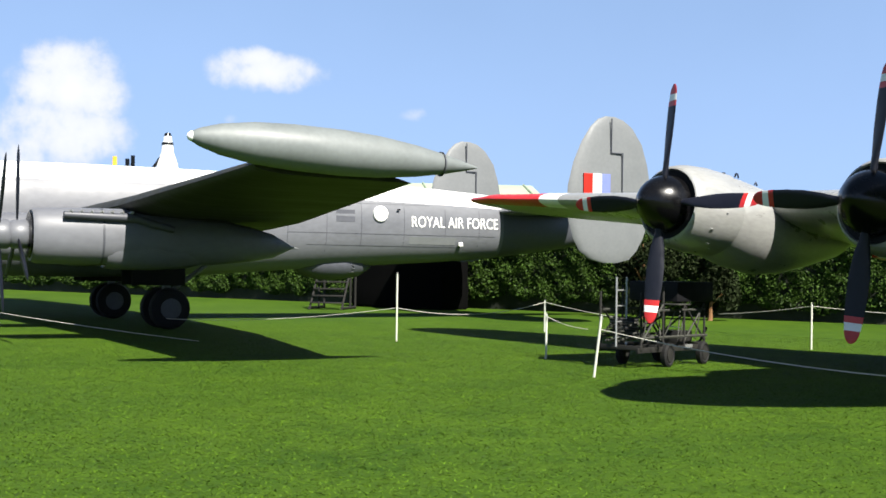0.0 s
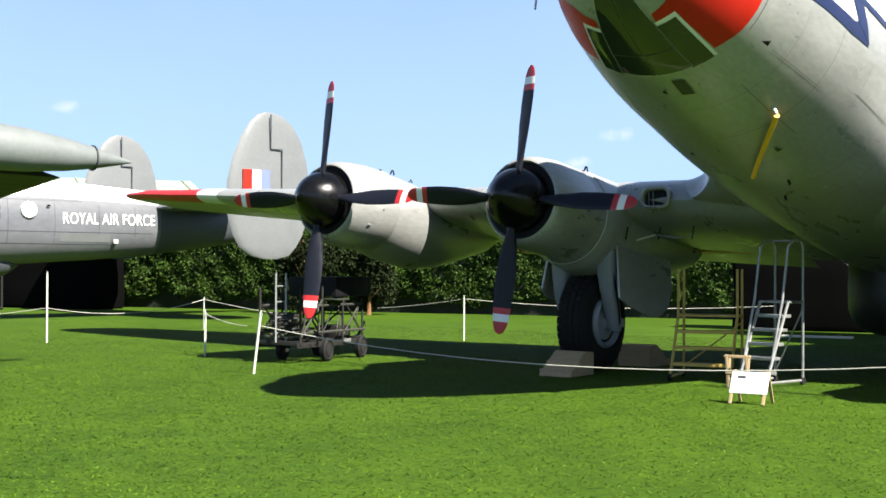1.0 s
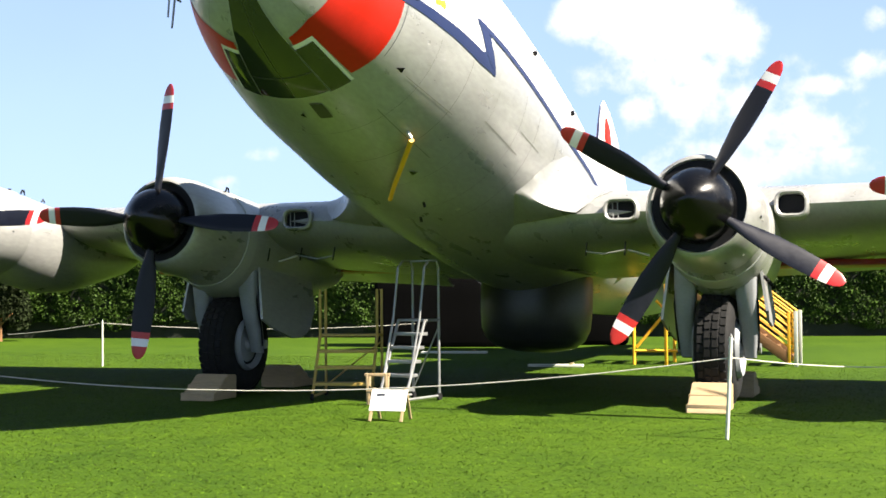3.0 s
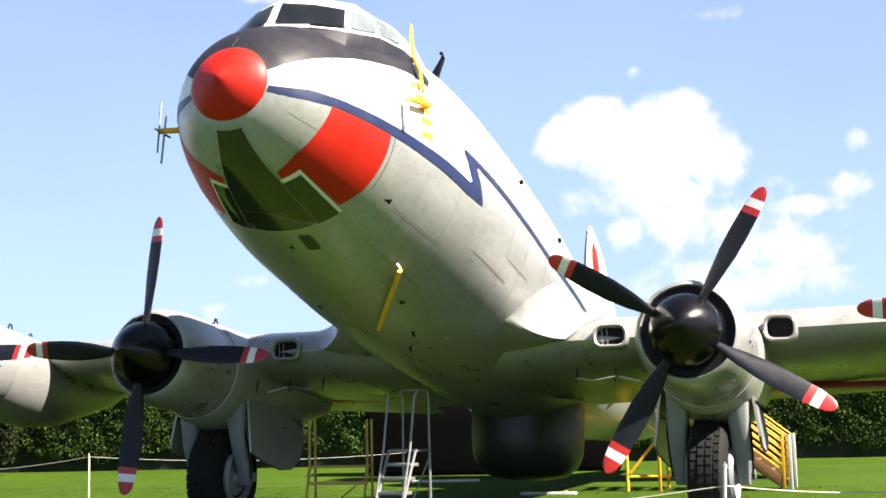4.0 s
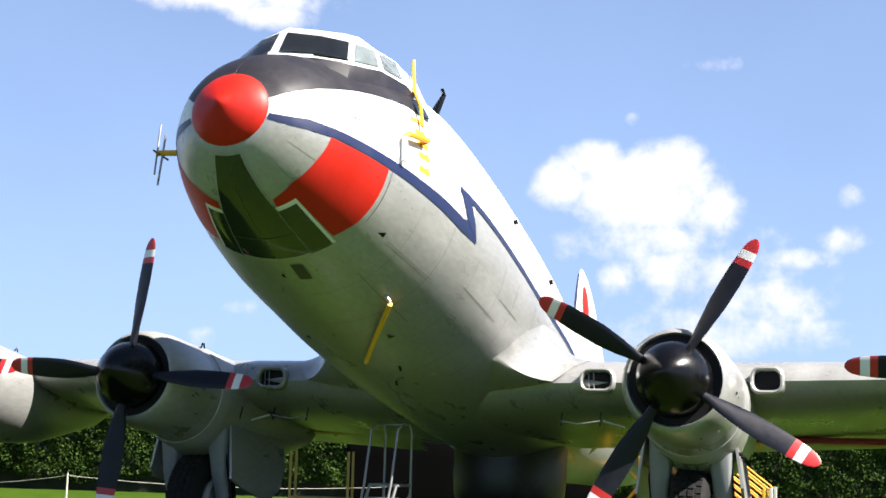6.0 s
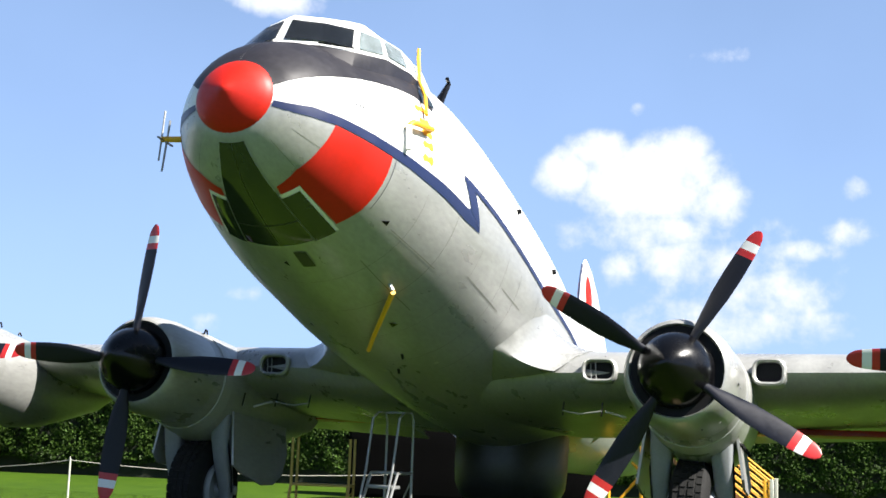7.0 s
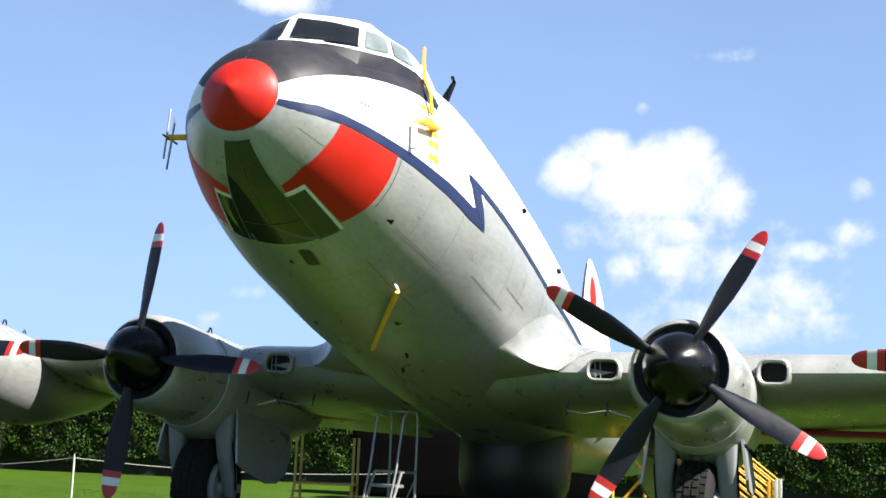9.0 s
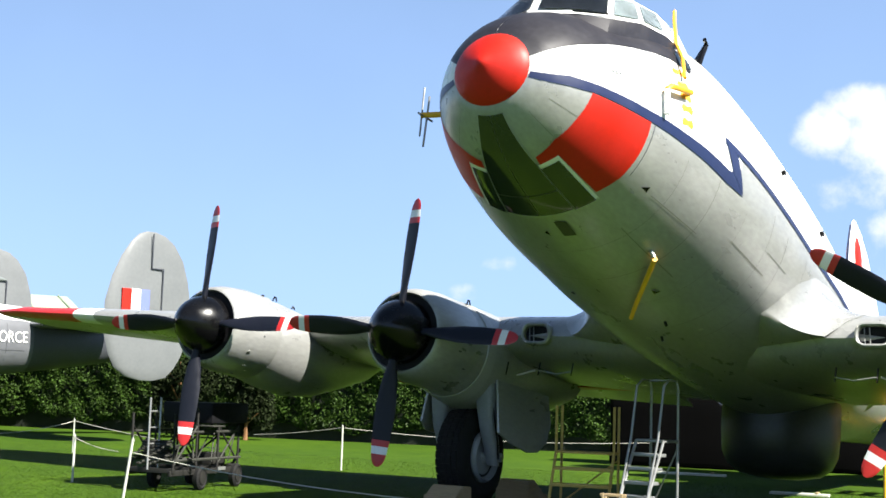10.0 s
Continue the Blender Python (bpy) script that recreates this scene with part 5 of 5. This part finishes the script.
def small_trestle():
    t = thing("small_trestle", pose(-.72, .72, 0, 0, 0, 12), "small plain wooden trestle beside the steps", "trestle")
    for sx in (-.13, .13):
        part("leg", box((.03, .03, .46), (0, 0, 0), bevel=.004), WOOD, t, m=pose(sx, 0, .22, 8, 0, 0))
        part("back_leg", box((.03, .03, .44), (0, 0, 0), bevel=.004), WOOD, t, m=pose(sx, .14, .21, -14, 0, 0))
    part("top_bar", box((.36, .05, .04), (0, .05, .42), bevel=.006), WOOD, t)
    part("cross_bar", box((.3, .03, .03), (0, 0, .2), bevel=.004), WOOD, t)


small_trestle()


def trestle():
    t = thing("yellow_trestle", pose(.87, 10.2, 0), "yellow tubular trestle frame under the fuselage", "trestle")
    part("upright", tube([(0, 0, 0), (0, 0, 1.95)], .035), YELLOW, t)
    part("upright", tube([(1.4, .3, 0), (1.4, .3, 1.3)], .035), YELLOW, t)
    part("cross_bar", tube([(0, 0, .28), (1.4, .3, .28)], .03), YELLOW, t)
    part("brace", tube([(.05, 0, .35), (.72, .1, 1.15)], .03), YELLOW, t)
    part("brace", tube([(.45, .05, 1.3), (.78, .1, .95)], .03), YELLOW, t)


trestle()


# ---- servicing trolley ----
def trolley():
    t = thing("servicing_trolley", pose(-8.6, .85, 0, 0, 0, 8) @ Matrix.Diagonal((.82, .76, 1, 1)), "old dark steel servicing trolley with ladder and raised deck", "trolley")
    for yy in (-1.1, -.5, .1, .7, 1.3):
        part("cross_member", box((1.1, .09, .08), (0, yy, .34), bevel=.012), DARK_STEEL, t)
    part("tool_box", box((.5, .6, .2), (.1, .95, .48), bevel=.02), DARK_STEEL, t)
    part("plate", box((.02, .3, .06), (.56, .75, .33), bevel=.006), STEEL, t, "small pale plate")
    for sx in (-.5, .5):
        part("side_beam", box((.06, 2.7, .09), (sx, .15, .3), bevel=.012), DARK_STEEL, t)
    for sx in (-.55, .55):
        for yy in (-.1, 1.35):
            w = part("wheel", lathe([(-.06, .05), (-.06, .14), (-.08, .16), (-.05, .20), (.05, .20), (.08, .16), (.06, .14), (.06, .05)], n=24, axis="x"), RUBBER, t, m=pose(sx, yy, .2))
            part("rim", lathe([(-.085, .03), (-.075, .11), (.075, .11), (.085, .03)], n=16, axis="x"), DARK_STEEL, w)
    for sx in (-.5, .5):
        for yy in (-1.05, -.2, .65, 1.5):
            part("upright", tube([(sx, yy, .3), (sx, yy, 1.35 if yy > -1 else 1.25)], .028, n=6), DARK_STEEL, t)
        for a, b in ((-1.05, -.2), (.65, 1.5)):
            part("brace", tube([(sx, a, .42), (sx, b, 1.05)], .02, n=6), WORN_GREY, t)
            part("brace", tube([(sx, b, .42), (sx, a, 1.05)], .02, n=6), DARK_STEEL, t)
        part("rail", tube([(sx, -1.05, .95), (sx, 1.5, .95)], .022, n=6), WORN_GREY, t)
        part("rail", tube([(sx, -1.1, .5), (sx, 1.6, .5)], .025, n=6), WORN_GREY, t)
    part("deck", box((1.2, 1.5, .34), (0, .95, 1.26), bevel=.03), MATT_BLACK, t, "black box-like deck")
    for k in range(7):
        part("lattice_bar", tube([(.5 - .15 * (k % 2), -1.0 + .35 * k, .45), (.5 - .1 * (k % 3), -.75 + .35 * k, .95)], .014, n=5), WORN_GREY, t)
        part("coiled_hose", tube([(.3 * math.cos(q) - .1, -.75 + .28 * math.sin(q), .52 + .045 * k) for q in (2 * math.pi * i / 12 for i in range(13))], .018, n=5), WORN_GREY if k % 2 else DARK_STEEL, t)
    part("canvas_flap", box((.9, .5, .02), (.3, .25, 1.05), bevel=.005), WORN_GREY, t)
    for dy in (-.62, -.24):
        part("ladder_side", tube([(.02, dy - .62, .35), (-.06, dy - .5, 1.5)], .022, n=6), STEEL, t)
    for k in range(4):
        part("rung", tube([(.01 - .02 * k, -1.22 + .03 * k, .5 + .26 * k), (.01 - .02 * k, -.84 + .03 * k, .5 + .26 * k)], .014, n=6), STEEL, t)
    for k in range(6):
        part("stored_bar", tube([(-.3 + .1 * k, -1.15, .44 + .03 * (k % 3)), (-.25 + .1 * k, .1, .46 + .04 * (k % 2))], .022, n=6), WORN_GREY, t)
    for k in range(9):
        part("stored_pole", tube([(-.45 + .11 * k, -1.2, .56 + .05 * (k % 4)), (-.35 + .09 * k, -.2 + .1 * (k % 3), .5 + .06 * ((k * 7) % 5))], .018, n=5), WORN_GREY if k % 2 else DARK_STEEL, t)
    for yy in (-.62, .22, 1.1):
        part("cross_brace", tube([(-.5, yy, .42), (.5, yy + .2, 1.1)], .02, n=6), DARK_STEEL, t)
    part("tow_bar", tube([(0, 1.5, .3), (.05, 2.1, .35), (.1, 2.3, .6)], .03, n=6), DARK_STEEL, t)


WORN_GREY = material("worn_grey_paint", (0.030, 0.031, 0.025), 0.7, 0.1, vary=0.4, scale=8)
trolley()


# ---- far steps and added near-black blocks in front of the hedge ----
def far_steps():
    t = thing("access_steps", pose(-32.4, 10.2, 0, 0, 0, 40), "dark steel access steps beside the patrol aircraft", "ladder")
    for sx in (-.6, .6):
        part("stringer", tube([(sx, 0, 0), (sx, 1.2, 1.5)], .04, n=6), DARK_STEEL, t)
        part("rear_post", tube([(sx, 1.9, 0), (sx, 1.9, 2.3)], .04, n=6), DARK_STEEL, t)
        part("front_post", tube([(sx, 1.2, 0), (sx, 1.2, 2.3)], .04, n=6), DARK_STEEL, t)
        part("base", tube([(sx, 0, .06), (sx, 1.9, .06)], .05, n=6), DARK_STEEL, t)
    for k in range(6):
        part("step", box((1.2, .25, .05), (0, .17 + .2 * k, .25 * (k + 1)), bevel=.01), DARK_STEEL, t)


far_steps()


# added block that fills in a dark area seen before the hedge
def dark_block(x, y, w, d, h, turn):
    t = thing("hedge_dark_block", pose(x, y, 0, 0, 0, turn), "added near-black block filling a dark gap by the hedge", "crate", "covered crates")
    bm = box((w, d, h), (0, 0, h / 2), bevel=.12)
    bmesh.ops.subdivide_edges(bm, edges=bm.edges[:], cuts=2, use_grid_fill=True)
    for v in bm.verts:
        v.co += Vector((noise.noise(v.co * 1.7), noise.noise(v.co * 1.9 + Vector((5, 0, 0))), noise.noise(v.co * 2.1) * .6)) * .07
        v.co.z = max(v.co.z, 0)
    part("cover", bm, NEAR_BLACK, t)
    part("skid", box((w * .9, .12, .1), (0, -d * .3, .05), bevel=.01), DARK_STEEL, t)


# darkness is put into the colour, so the blocks stay black in sunlight
NEAR_BLACK = material("near_black_fill", (0.0015, 0.0015, 0.0015), 0.95, vary=0.4, scale=3, spec=0.05)
dark_block(-33.2, 14.6, 4.6, 1.6, 2.2, 12)
dark_block(-5.7, 17.0, 3.6, 1.6, 2.1, 12)
dark_block(-2.4, 18.6, 2.6, 1.4, 1.7, 12)


def shrub(x, y, w, d, h, seed):
    """An added dark shrub for hedge shade: short trunk, many small leaves in uneven lobes."""
    t = thing("shade_shrub", pose(x, y, 0), "added dark shrub that fills in shade on the hedge", "shrub")
    part("trunk", tube([(0, 0, 0), (.05, 0, h * .4), (-.03, .02, h * .85)], [.09, .06, .02], n=8), WOOD_BROWN, t)
    for k in range(5):
        a = k * 2.4
        part("limb", tube([(0, 0, h * (.2 + .1 * k)), (math.cos(a) * w * .3, math.sin(a) * d * .3, h * (.35 + .11 * k))], [.04, .012], n=6), WOOD_BROWN, t)
    rng = np.random.default_rng(seed)
    pts = []
    for k in range(14):
        c = np.array([rng.uniform(-.38, .38) * w, rng.uniform(-.3, .3) * d, h * rng.uniform(.18, .85)])
        q = rng.normal(size=(420, 3))
        q /= np.linalg.norm(q, axis=1)[:, None]
        pts.append(c + q * np.array([w * .24, d * .3, h * .2]) * rng.uniform(.6, 1, (420, 1)))
    pts = np.concatenate(pts)
    pts[:, 2] = np.maximum(pts[:, 2], .08)
    leaf_cloud("crown", SHADE_LEAF, pts, .07, rng, t)


# very dark leaf colour carries the shadow on the hedge
SHADE_LEAF = material("hedge_shade_leaf", (0.012, 0.018, 0.006), 0.8, vary=0.4, scale=3, island=0.5, spec=0.08)
shrub(-22.6, 16.2, 2.6, 1.5, 2.9, 11)
shrub(-20.6, 17.2, 1.6, 1.3, 2.5, 12)


def shed():
    t = thing("long_shed", pose(-57, 25, 0, 0, 0, 58), "long distant shed with a pale green roof", "building")
    part("wall", box((26, 9, 5.4), (0, 0, 2.7), bevel=.05), PALE_GREY, t)
    rings = [[(x, -5, 5.3), (x, 0, 6.5), (x, 5, 5.3), (x, 0, 5.1)] for x in (-13.5, 13.5)]
    part("roof", loft(rings), ROOF, t, "pale green sheet roof")
    for k in range(14):
        part("roof_rib", tube([(-13 + 2.0 * k, -5, 5.35), (-13 + 2.0 * k, 0, 6.55)], .05, n=4), ROOF, t)


ROOF = material("pale_green_roof", (0.30, 0.36, 0.25), 0.6, vary=0.12, scale=.6)
shed()
